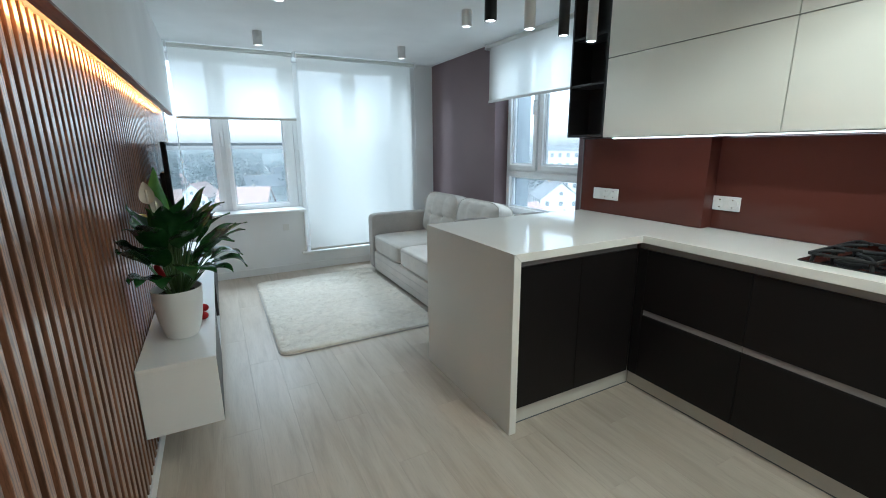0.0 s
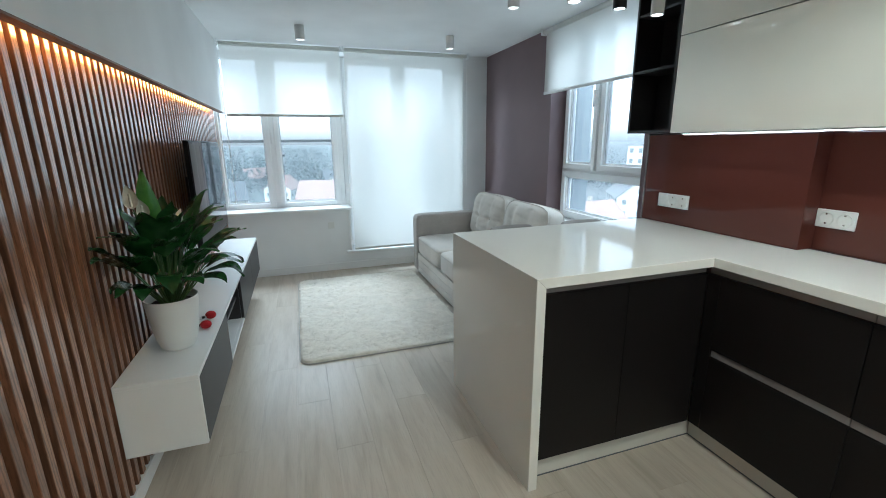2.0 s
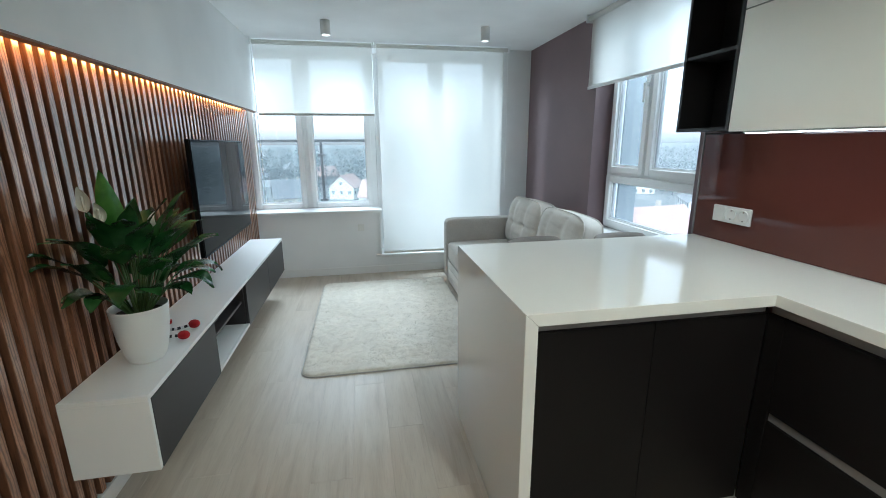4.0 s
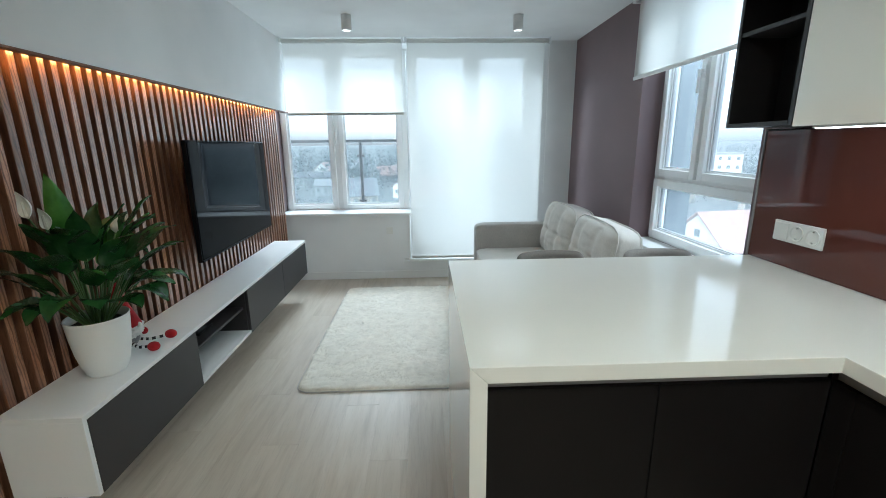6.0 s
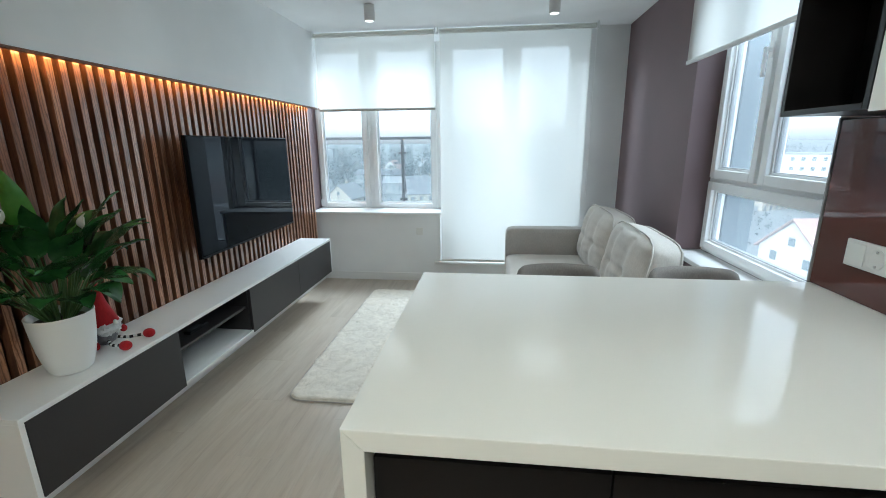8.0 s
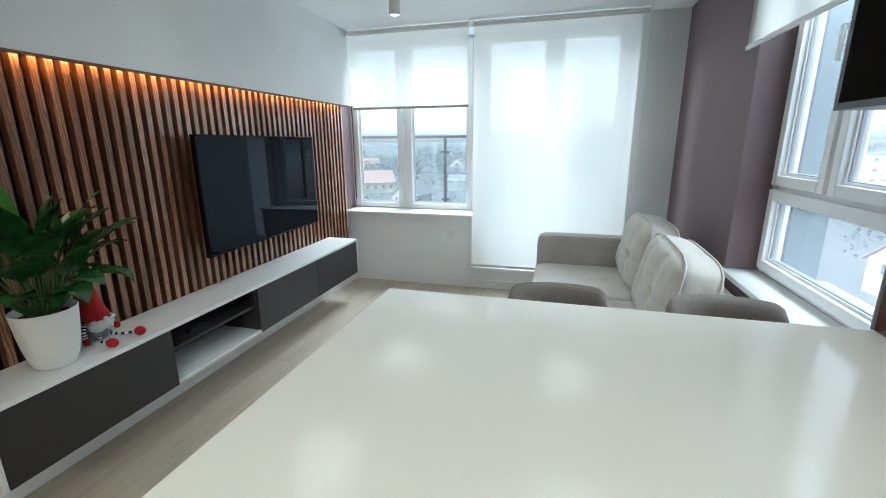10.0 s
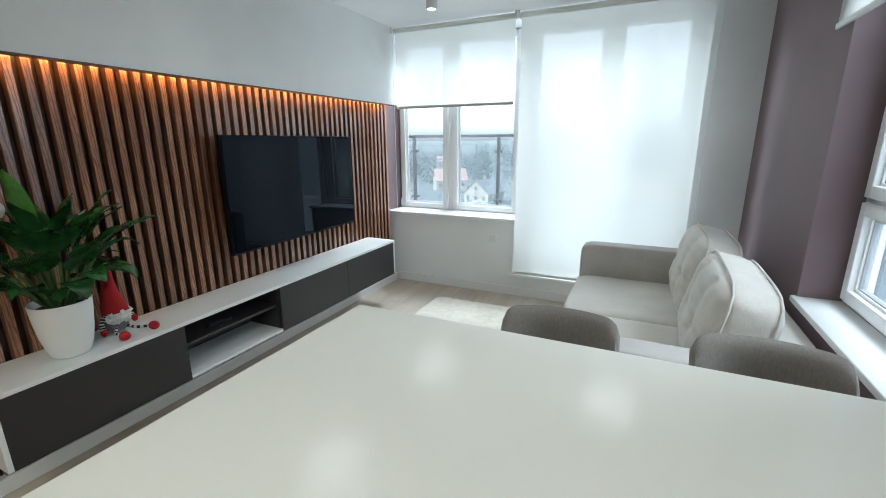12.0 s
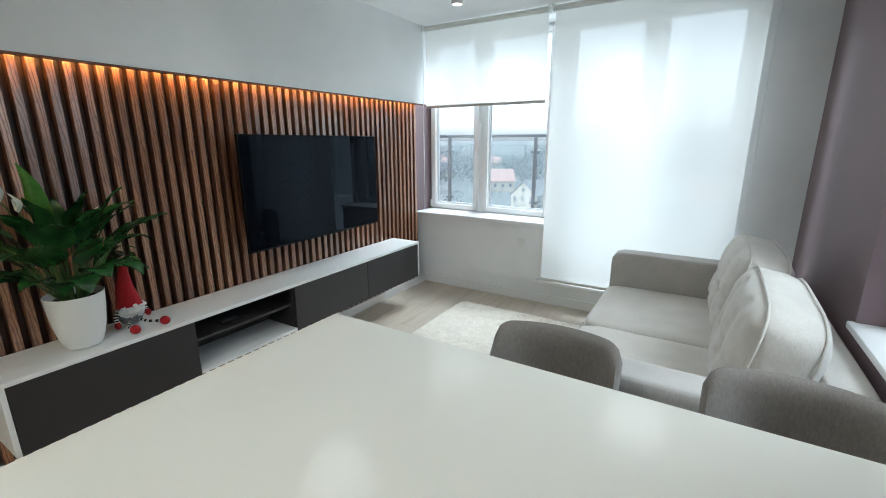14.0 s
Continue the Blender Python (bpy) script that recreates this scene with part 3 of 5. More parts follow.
def prism(upper, lower):
    """A solid between two rings of as many corners."""
    bm = bmesh.new()
    a, b = [bm.verts.new(p) for p in upper], [bm.verts.new(p) for p in lower]
    bm.faces.new(a)
    bm.faces.new(b)
    for k in range(len(a)):
        bm.faces.new((a[k], b[k], b[(k + 1) % len(a)], a[(k + 1) % len(a)]))
    bmesh.ops.recalc_face_normals(bm, faces=bm.faces)
    bmesh.ops.bevel(bm, geom=[e for e in bm.edges if 1.3 < e.calc_face_angle(0) < 1.8], offset=0.0022, segments=2, profile=0.5, affect="EDGES")
    return bm


outline = ((X2, Y1), (X2, Y0), (X3, Y0), (X3, Y2))
part("slab", prism([(X0, Y1, TOP)] + [(x, y, TOP) for x, y in outline] + [(X0, Y2, TOP)],
                   [(X1, Y1, LOW)] + [(x, y, LOW) for x, y in outline] + [(X1, Y2, LOW)]), QUARTZ, wt)
part("waterfall_side", prism([(X0, Y1, TOP - 0.0002), (X0, Y2, TOP - 0.0002), (X0, Y2, 0), (X0, Y1, 0)],
                             [(X1, Y1, LOW - 0.0002), (X1, Y2, LOW - 0.0002), (X1, Y2, 0), (X1, Y1, 0)]), QUARTZ, wt, "white quartz side panel down to the floor")

pen = thing("peninsula_cabinet", (2.02, 2.3, 0.0), "dark anthracite base cabinet under the peninsula", "kitchen cabinet")
part("body", box(1.604, 2.49, 2.062, 2.640, 0.106, TOP - TH - 0.002), CAB_DARK, pen, smooth=False)
for x0, x1 in ((1.605, 2.030), (2.033, 2.468)):
    part("door", box(x0, x1, 2.040, 2.060, 0.108, 0.872, 0.0012), CAB_DARK, pen, "dark anthracite door")
part("grip_channel", box(1.604, 2.468, 2.050, 2.062, 0.874, TOP - TH - 0.002, 0.001), GOLA, pen, "grey recessed grip channel")
part("plinth", box(1.604, 2.516, 2.068, 2.084, 0.006, 0.105, 0.001), PLINTH, pen, "pale cream plinth")
part("plinth_seal", box(1.604, 2.514, 2.0665, 2.083, 0.0, 0.0055), GASKET, pen, smooth=False)
part("corner_filler", box(2.470, 2.490, 1.979, 2.039, 0.108, 0.872, 0.001), CAB_DARK, pen)
part("rear_panel", box(1.604, 2.995, 2.641, 2.657, 0.0, TOP - TH - 0.002, 0.001), CAB_DARK, pen)


def drawer_unit(y0, y1):
    u = thing("drawer_cabinet", (2.75, (y0 + y1) / 2, 0.0), "dark anthracite drawer cabinet with grip channels", "kitchen cabinet", "kitchen base units")
    part("body", box(2.492, 2.995, y0, y1 + (0.06 if y1 > 1.9 else 0.0), 0.106, TOP - TH - 0.002), CAB_DARK, u, smooth=False)
    part("drawer_front", box(2.470, 2.490, y0 + 0.0015, y1 - 0.0015, 0.108, 0.486, 0.0012), CAB_DARK, u)
    part("drawer_front", box(2.470, 2.490, y0 + 0.0015, y1 - 0.0015, 0.522, 0.872, 0.0012), CAB_DARK, u)
    part("grip_channel", box(2.478, 2.492, y0 + 0.001, y1 - 0.001, 0.488, 0.520, 0.001), GOLA, u, "grey recessed grip channel")
    part("grip_channel", box(2.480, 2.492, y0 + 0.001, y1 - 0.001 + (0.06 if y1 > 1.9 else 0.0), 0.874, TOP - TH - 0.002, 0.001), GOLA, u)
    part("plinth", box(2.516, 2.530, y0, y1 + (0.088 if y1 > 1.9 else 0.0), 0.006, 0.105, 0.001), PLINTH, u, "pale cream plinth")
    part("plinth_seal", box(2.5145, 2.529, y0, y1 + (0.087 if y1 > 1.9 else 0.0), 0.0, 0.0055), GASKET, u, smooth=False)


for y0, y1 in ((1.440, 1.978), (0.840, 1.440), (0.240, 0.840), (-0.360, 0.240), (-0.940, -0.360)):
    drawer_unit(y0, y1)

# ---- splashback ----
slab("splashback_box", box(2.905, XE, 1.965, 2.925, TOP + 0.002, 1.492, 0.002), SPLASH, "red-brown glass splashback on a boxed-out wall", "splashback", smooth=True)
slab("splashback_flat", box(3.000, XE, -0.95, 1.963, TOP + 0.002, 1.496, 0.001), SPLASH, "red-brown glass splashback behind the hob", "splashback", smooth=True)
slab("splashback_edge_trim", box(2.901, XE, 2.927, 2.934, TOP + 0.002, 1.50, 0.001), GOLA, "grey edge strip of the glass splashback", "trim")
cable = thing("cable", (2.95, 2.96, TOP), "thin white cable hanging down the wall", "cable")
part("cord", tube(bmesh.new(), [(2.962, 2.962, 1.50), (2.966, 2.960, 1.30), (2.958, 2.957, 1.10), (2.945, 2.953, 1.0), (2.930, 2.945, 0.958)], 0.0032, 8), PVC, cable)


def socket_plate(x, y, z, modules):
    """modules: 's' a two-pin earthed socket, 'b' a rocker or blank, from far to near."""
    w, hgt = 0.071 * len(modules) + 0.011, 0.082
    base = thing("socket_plate", (x, y, z), "white plastic socket plate on the red-brown splashback", "socket", "wall sockets")
    part("cover", box(x - 0.009, x, y - w / 2, y + w / 2, z - hgt / 2, z + hgt / 2, 0.003), PLASTIC, base)
    for k, kind in enumerate(modules):
        yc = y + w / 2 - 0.0055 - 0.071 * (k + 0.5)
        if kind == "b":
            part("rocker", box(x - 0.012, x - 0.008, yc - 0.032, yc + 0.032, z - 0.033, z + 0.033, 0.002), PLASTIC, base)
            continue
        rim = bmesh.new()
        lathe(rim, [(0.0300, 0), (0.0300, 0.004), (0.0270, 0.004), (0.0225, -0.004), (0.0, -0.0041)], seg=28, close=False)
        bmesh.ops.transform(rim, verts=rim.verts, matrix=Matrix.Translation((x - 0.0092, yc, z)) @ Matrix.Rotation(radians(-90), 4, "Y"))
        well = part("socket_well", rim, PLASTIC, base)
        pins = bmesh.new()
        for dy in (-0.0095, 0.0095):
            bmesh.ops.create_cone(pins, cap_ends=True, segments=12, radius1=0.0032, radius2=0.0032, depth=0.0016,
                                  matrix=Matrix.Translation((x - 0.0060, yc + dy, z)) @ Matrix.Rotation(radians(90), 4, "Y"))
        part("pin_hole", pins, HOLE, well)
        for dz in (-0.021, 0.021):
            part("earth_clip", box(x - 0.0112, x - 0.0072, yc - 0.004, yc + 0.004, z + dz - 0.004, z + dz + 0.004, 0.001), CHROME, well)
    return base


socket_plate(2.905, 2.684, 1.100, "bss")
socket_plate(3.000, 1.887, 1.108, "ss")

# a plain cover on the window wall
cover = thing("wall_cover_plate", (1.06, YN, 0.55), "white blank cover plate on the parapet wall", "socket")
part("cover", box(1.025, 1.095, YN - 0.008, YN, 0.505, 0.580, 0.003), PLASTIC, cover)

# ---- gas hob ----
hob = thing("gas_hob", (2.72, 1.06, TOP), "black glass gas hob with cast iron grates", "hob")
part("glass_plate", box(2.525, 2.965, 0.79, 1.375, TOP, TOP + 0.007, 0.002), HOB_GLASS, hob)
for cx, cy, r in ((2.635, 1.235, 0.042), (2.855, 1.235, 0.034), (2.635, 0.93, 0.034), (2.855, 0.93, 0.05)):
    burner = part("burner", lathe(bmesh.new(), [(r + 0.012, TOP + 0.0065), (r + 0.012, TOP + 0.014), (r, TOP + 0.016), (r, TOP + 0.024), (r * 0.7, TOP + 0.027)], cx, cy, 28), CAST, hob)
    g = bmesh.new()
    s = 0.105
    for k in range(4):
        a = math.pi / 4 + k * math.pi / 2
        p = Vector((math.cos(a), math.sin(a), 0))
        q = Vector((cx, cy, 0))
        tube(g, [q + p * 0.03 + Vector((0, 0, TOP + 0.052)), q + p * 0.10 + Vector((0, 0, TOP + 0.052)), q + p * 0.128 + Vector((0, 0, TOP + 0.046)), q + p * 0.136 + Vector((0, 0, TOP + 0.006))], 0.0075, 8)
    bx(g, cx - s, cx + s, cy - s - 0.005, cy - s + 0.005, TOP + 0.034, TOP + 0.047, 0.002)
    bx(g, cx - s, cx + s, cy + s - 0.005, cy + s + 0.005, TOP + 0.034, TOP + 0.047, 0.002)
    bx(g, cx - s - 0.005, cx - s + 0.005, cy - s, cy + s, TOP + 0.034, TOP + 0.047, 0.002)
    bx(g, cx + s - 0.005, cx + s + 0.005, cy - s, cy + s, TOP + 0.034, TOP + 0.047, 0.002)
    part("grate", g, CAST, hob)

hob.location += Vector((0.025, -0.050, 0))

# ---- wall cabinets ----
UX, UZ, UM = 2.712, 1.503, 1.990
sh = thing("open_shelf_unit", (2.85, 2.74, UZ), "black open shelf unit at the end of the wall cabinets", "shelf unit")
S0, S1 = 2.585, 2.912
part("side_panel", box(UX, 2.90, S1 - 0.016, S1, UZ, H - 0.004, 0.001), INNER_DARK, sh)
part("side_panel", box(UX, 2.90, S0, S0 + 0.016, UZ, H - 0.004, 0.001), INNER_DARK, sh)
part("back_panel", box(2.900, XE - 0.004, S0, S1, UZ, H - 0.004), INNER_DARK, sh, smooth=False)
for z in (UZ, 1.842, 2.150):
    part("shelf", box(UX + (0.0 if z == UZ else 0.004), 2.899, S0 + 0.0165, S1 - 0.0165, z, z + 0.016, 0.001), INNER_DARK, sh)


def wall_unit(y0, y1):
    u = thing("wall_cabinet", (2.85, (y0 + y1) / 2, UZ), "cream high-gloss wall cabinet with two lift-up doors", "kitchen cabinet", "kitchen wall units")
    part("body", box(UX + 0.022, XE - 0.004, y0, y1, UZ + 0.004, H - 0.004), INNER_DARK, u, smooth=False)
    part("door", box(UX, UX + 0.020, y0 + 0.0018, y1 - 0.0018, UZ - 0.006, UM - 0.0025, 0.0012), GLOSS, u, "cream high-gloss door")
    part("door", box(UX, UX + 0.020, y0 + 0.0018, y1 - 0.0018, UM + 0.0025, H - 0.012, 0.0012), GLOSS, u, "cream high-gloss door")
    part("underside", box(UX + 0.024, XE - 0.006, y0 + 0.001, y1 - 0.001, UZ - 0.003, UZ + 0.003), ALU, u, "metallic underside board", smooth=False)


for y0, y1 in ((1.545, 2.583), (0.505, 1.543), (-0.535, 0.503)):
    wall_unit(y0, y1)
led = thing("led_profile", (2.78, 1.5, 1.495), "bright white strip light under the wall cabinets", "strip light")
part("profile", box(2.738, 2.762, -0.52, 2.53, 1.4905, 1.4995, 0.001), ALU, led)
part("diffuser", box(2.741, 2.759, -0.51, 2.52, 1.4875, 1.4903), LED_WHITE, led, smooth=False)


# ---- lamps ----
def spot(x, y, watts, tint, spread=150, edge=0.5, wide=0.20):
    base = thing("ceiling_spot", (x, y, H), "white cylindrical surface spot on the ceiling, lit", "ceiling light", "ceiling spots")
    r = 0.040
    part("housing", lathe(bmesh.new(), [(r, H - 0.001), (r, H - 0.112), (r - 0.002, H - 0.115), (r - 0.006, H - 0.115), (r - 0.012, H - 0.092)], x, y, 32), WHITE_METAL, base)
    part("diffuser", lathe(bmesh.new(), [(r - 0.013, H - 0.090), (r - 0.013, H - 0.094)], x, y, 28), LAMP_FACE, base, "glowing lamp face")
    beam = new("spot_beam", bpy.data.lights.new("spot_beam", "SPOT"))
    beam.data.energy, beam.data.color, beam.data.spot_size, beam.data.spot_blend, beam.data.shadow_soft_size = watts, tint, radians(spread), edge, wide
    beam.location = (x, y, H - 0.118)


WARM, NEUTRAL = (1.0, 0.92, 0.76), (1.0, 0.97, 0.90)
for x, y in ((0.860, 4.865), (2.235, 4.865), (2.222, 3.538), (0.860, 3.538)):
    spot(x, y, 0.32, NEUTRAL)
spot(1.850, 0.885, 4.5, WARM, 162, 0.4, 0.032)
spot(1.450, -0.45, 4.8, WARM, 150, 0.5, 0.032)


def pendant(x, y, metal, word):
    low, top = 2.045, 2.268
    base = thing("pendant_lamp", (x, y, low), word + " slim cylinder pendant over the peninsula, lit", "pendant light", "pendants over the peninsula")
    r = 0.030
    part("tube", lathe(bmesh.new(), [(0.004, top + 0.004), (r - 0.003, top), (r, top - 0.004), (r, low + 0.002), (r - 0.002, low), (r - 0.005, low), (r - 0.006, low + 0.012)], x, y, 32), metal, base)
    part("diffuser", lathe(bmesh.new(), [(r - 0.0065, low + 0.009), (r - 0.0065, low + 0.003)], x, y, 28), PENDANT_FACE, base, "glowing lamp face")
    beam = new("pendant_beam", bpy.data.lights.new("pendant_beam", "SPOT"))
    beam.data.energy, beam.data.color, beam.data.spot_size, beam.data.spot_blend, beam.data.shadow_soft_size = 0.05, (1.0, 0.97, 0.91), radians(130), 0.6, 0.024
    beam.location = (x, y, low - 0.004)
    part("wire", tube(bmesh.new(), [(x, y, top), (x, y, H - 0.02)], 0.0022, 6), metal, base)
    part("canopy", lathe(bmesh.new(), [(0.030, H - 0.001), (0.030, H - 0.018), (0.026, H - 0.022)], x, y, 28), metal, base)


for x, y, metal, word in ((1.676, 2.401, BLACK_METAL, "black"), (1.944, 2.431, WHITE_METAL, "white"), (2.208, 2.459, BLACK_METAL, "black"), (2.452, 2.486, WHITE_METAL, "white")):
    pendant(x, y, metal, word)


# ---- rug ----
def rug(x0, x1, y0, y1, r, z):
    bm = bmesh.new()
    nx, ny = 150, 220
    verts = {}
    for i in range(nx + 1):
        for j in range(ny + 1):
            u, v = x0 + (x1 - x0) * i / nx, y0 + (y1 - y0) * j / ny
            cx, cy = min(max(u, x0 + r), x1 - r), min(max(v, y0 + r), y1 - r)
            dx, dy = u - cx, v - cy
            # square corner pulled in to a round one
            if dx and dy:
                m = max(abs(dx), abs(dy))
                k = m / math.hypot(dx, dy)
                u, v = cx + dx * k, cy + dy * k
            e = min(i, nx - i, j, ny - j)
            rise = z * (0.25 if e == 0 else 0.8 if e == 1 else 1.0)
            p = Vector((u, v, 0))
            rise += (noise.noise(p * 22) * 0.0035 + noise.noise(p * 75) * 0.0035) * (e > 0)
            w = 0.0035 * noise.noise(p * 60) if e == 0 else 0
            verts[i, j] = bm.verts.new((u + w, v + w, max(0.001, rise)))
    for i in range(nx):
        for j in range(ny):
            bm.faces.new((verts[i, j], verts[i + 1, j], verts[i + 1, j + 1], verts[i, j + 1]))
    edge = [verts[i, 0] for i in range(nx)] + [verts[nx, j] for j in range(ny)] + [verts[i, ny] for i in range(nx, 0, -1)] + [verts[0, j] for j in range(ny, 0, -1)]
    low = [bm.verts.new((v.co.x, v.co.y, 0.0005)) for v in edge]
    for k in range(len(edge)):
        bm.faces.new((edge[k], low[k], low[(k + 1) % len(edge)], edge[(k + 1) % len(edge)]))
    bm.faces.new(low)
    base = thing("rug", ((x0 + x1) / 2, (y0 + y1) / 2, 0), "cream shaggy rug with rounded corners on the floor", "rug")
    part("rug_top", bm, RUG, base)
    rnd = random.Random(3)
    tv, tf = [], []
    for k in range(30000):
        u, v = rnd.uniform(x0 + 0.004, x1 - 0.004), rnd.uniform(y0 + 0.004, y1 - 0.004)
        cx, cy = min(max(u, x0 + r), x1 - r), min(max(v, y0 + r), y1 - r)
        if math.hypot(u - cx, v - cy) > r - 0.004:
            continue
        p = Vector((u, v, 0))
        a = 6.3 * noise.noise(p * 4.5) + rnd.uniform(-0.7, 0.7)
        lean, tall = 0.010 + 0.008 * rnd.random(), 0.003 + 0.004 * rnd.random()
        e = Vector((-math.sin(a), math.cos(a), 0)) * 0.0028
        q = len(tv)
        tv += [p + e + Vector((0, 0, z - 0.003)) - base.location, p - e + Vector((0, 0, z - 0.003)) - base.location, p + Vector((math.cos(a) * lean, math.sin(a) * lean, z + tall)) - base.location]
        tf.append((q, q + 1, q + 2))
    me = bpy.data.meshes.new("rug_fibre")
    me.from_pydata(tv, [], tf)
    me.materials.append(RUG)
    fibre = new("rug_fibre", me)
    fibre.parent = base
    tagged(fibre, "long cream pile fibres", kind="stuff")
    hem = bmesh.new()
    ringp = []
    for cx, cy, a in ((x1 - r, y1 - r, 0), (x0 + r, y1 - r, 90), (x0 + r, y0 + r, 180), (x1 - r, y0 + r, 270)):
        for k in range(7):
            t = radians(a + 15 * k)
            ringp.append((cx + (r + 0.003) * math.cos(t), cy + (r + 0.003) * math.sin(t), 0.0045))
    ringp.append(ringp[0])
    tube(hem, ringp, 0.004, 6)
    part("hem", hem, SOFA_SHADE_TRIM, base, "stitched brown hem")


rug(0.650, 1.925, 3.455, 5.360, 0.085, 0.022)


# ---- sofa ----
def crease(t, at, width):
    return math.exp(-((t - at) / width) ** 2)


sofa = thing("sofa", (2.45, 4.41, 0.0), "light grey-beige upholstered two-seat sofa bed", "sofa")
part("base", box(1.965, 2.960, 3.635, 5.190, 0.035, 0.270, 0.018, 3), SOFA, sofa)
part("front_panel", box(1.950, 1.966, 3.640, 5.185, 0.040, 0.262, 0.008, 3), SOFA, sofa)
for z in (0.115, 0.190):
    part("quilt_seam", box(1.9475, 1.9515, 3.65, 5.175, z, z + 0.004, 0.001), SOFA_SHADE_TRIM, sofa)


def seat_dent(u, v, w):
    sag = -0.012 * max(0.0, w) * (1 - u * u) * (1 - v * v)
    ruck = 0.004 * noise.noise(Vector((u * 4, v * 5, 3.0))) * max(0.0, w)
    return (0, 0, sag + ruck)


for y0, y1 in ((4.412, 5.186), (3.638, 4.408)):
    c = part("seat_cushion", puff(bmesh.new(), (2.300, (y0 + y1) / 2, 0.370), (0.720, y1 - y0, 0.198), 10, 16, seat_dent), SOFA, sofa)
    pts = [(1.9435, y0 + 0.02 + (y1 - y0 - 0.04) * k / 8, 0.440) for k in range(9)]
    part("piping", tube(bmesh.new(), pts, 0.0035, 6), SOFA_SHADE_TRIM, c)
# Arms use the darker copy, which holds their shade in its colour.
part("arm", puff(bmesh.new(), (2.440, 5.266, 0.360), (1.000, 0.156, 0.660), 16, 16), SOFA_SHADE_TRIM, sofa, "padded arm, its shade put into a darker fabric colour")
part("arm", puff(bmesh.new(), (2.440, 3.555, 0.360), (1.000, 0.156, 0.660), 16, 16), SOFA_SHADE_TRIM, sofa, "padded arm, its shade put into a darker fabric colour")
part("back_frame", puff(bmesh.new(), (2.922, 4.410, 0.355), (0.140, 1.56, 0.640), 14, 18), SOFA, sofa, "low upholstered back")
for x in (2.02, 2.90):
    for y in (3.555, 5.27):
        part("foot", lathe(bmesh.new(), [(0.020, 0.0), (0.024, 0.045)], x, y, 16), BLACK_METAL, sofa)


def pillow(y0, y1, low, high, lean, turn, seed):
    """Back cushion with pulled-in buttons and creases between them."""
    w, hgt, deep = y1 - y0, high - low, 0.215

    def dent(u, v, t):
        # u through the thickness, v across, t up
        push = 0.0
        for bv in (-0.36, 0.36):
            for bt in (-0.10,):
                push += 0.028 * math.exp(-(((v - bv) / 0.10) ** 2 + ((t - bt) / 0.10) ** 2))
            push += 0.013 * crease(v, bv, 0.11) * (1 if abs(t) < 0.8 else 0.4)
        push += 0.005 * crease(t, -0.10, 0.07)
        bulge = 0.050 * (1 - v ** 4) * (1 - t ** 4) - 0.016
        calm = 1 - 0.85 * max(abs(v), abs(t)) ** 6
        folds = 0.0065 * calm * noise.noise(Vector((v * 2.5 + seed, t * 6, u * 2))) + 0.0040 * calm * noise.noise(Vector((v * 8 + seed, t * 3.4, u * 5)))
        side = -1 if u < 0 else 1
        return (side * (bulge - (push if u < 0.3 else 0)) + folds, folds * 1.8, folds * 1.3 - 0.018 * abs(v) ** 4 * (t > 0))
    bm = puff(bmesh.new(), (0, 0, 0), (deep, w, hgt), 6.5, 34, dent)
    pos = Matrix.Translation((2.668 + 0.5 * hgt * math.sin(lean) - 0.02, (y0 + y1) / 2, low + hgt / 2)) @ Matrix.Rotation(turn, 4, "Z") @ Matrix.Rotation(lean, 4, "Y")
    bmesh.ops.transform(bm, verts=bm.verts, matrix=pos)
    base = part("back_cushion", bm, SOFA, sofa, "tufted back cushion with welted edges")
    # welted edge along the front top and sides
    for face in (-1, 1):
        pts = []
        for k in range(41):
            a = 2 * math.pi * k / 40
            cv, ct = math.cos(a), math.sin(a)
            n = (abs(cv) ** 6.5 + abs(ct) ** 6.5) ** (1 / 6.5)
            pts.append(pos @ Vector((face * deep * 0.36, cv / n * w * 0.497, ct / n * hgt * 0.497 - 0.018 * abs(cv / n) ** 4 * (ct > 0))))
        part("welt", tube(bmesh.new(), pts, 0.0052, 8), SOFA, base)
    for bv in (-0.36, 0.36):
        b = bmesh.new()
        bmesh.ops.create_uvsphere(b, u_segments=12, v_segments=8, radius=0.011, matrix=pos @ Matrix.Translation((-deep / 2 + 0.008, bv * w / 2, -0.10 * hgt / 2)))
        part("button", b, SOFA_SHADE_TRIM, base)


pillow(4.430, 5.165, 0.455, 0.925, 0.20, 0.02, 1.0)
pillow(3.642, 4.420, 0.455, 0.920, 0.22, -0.02, 5.0)


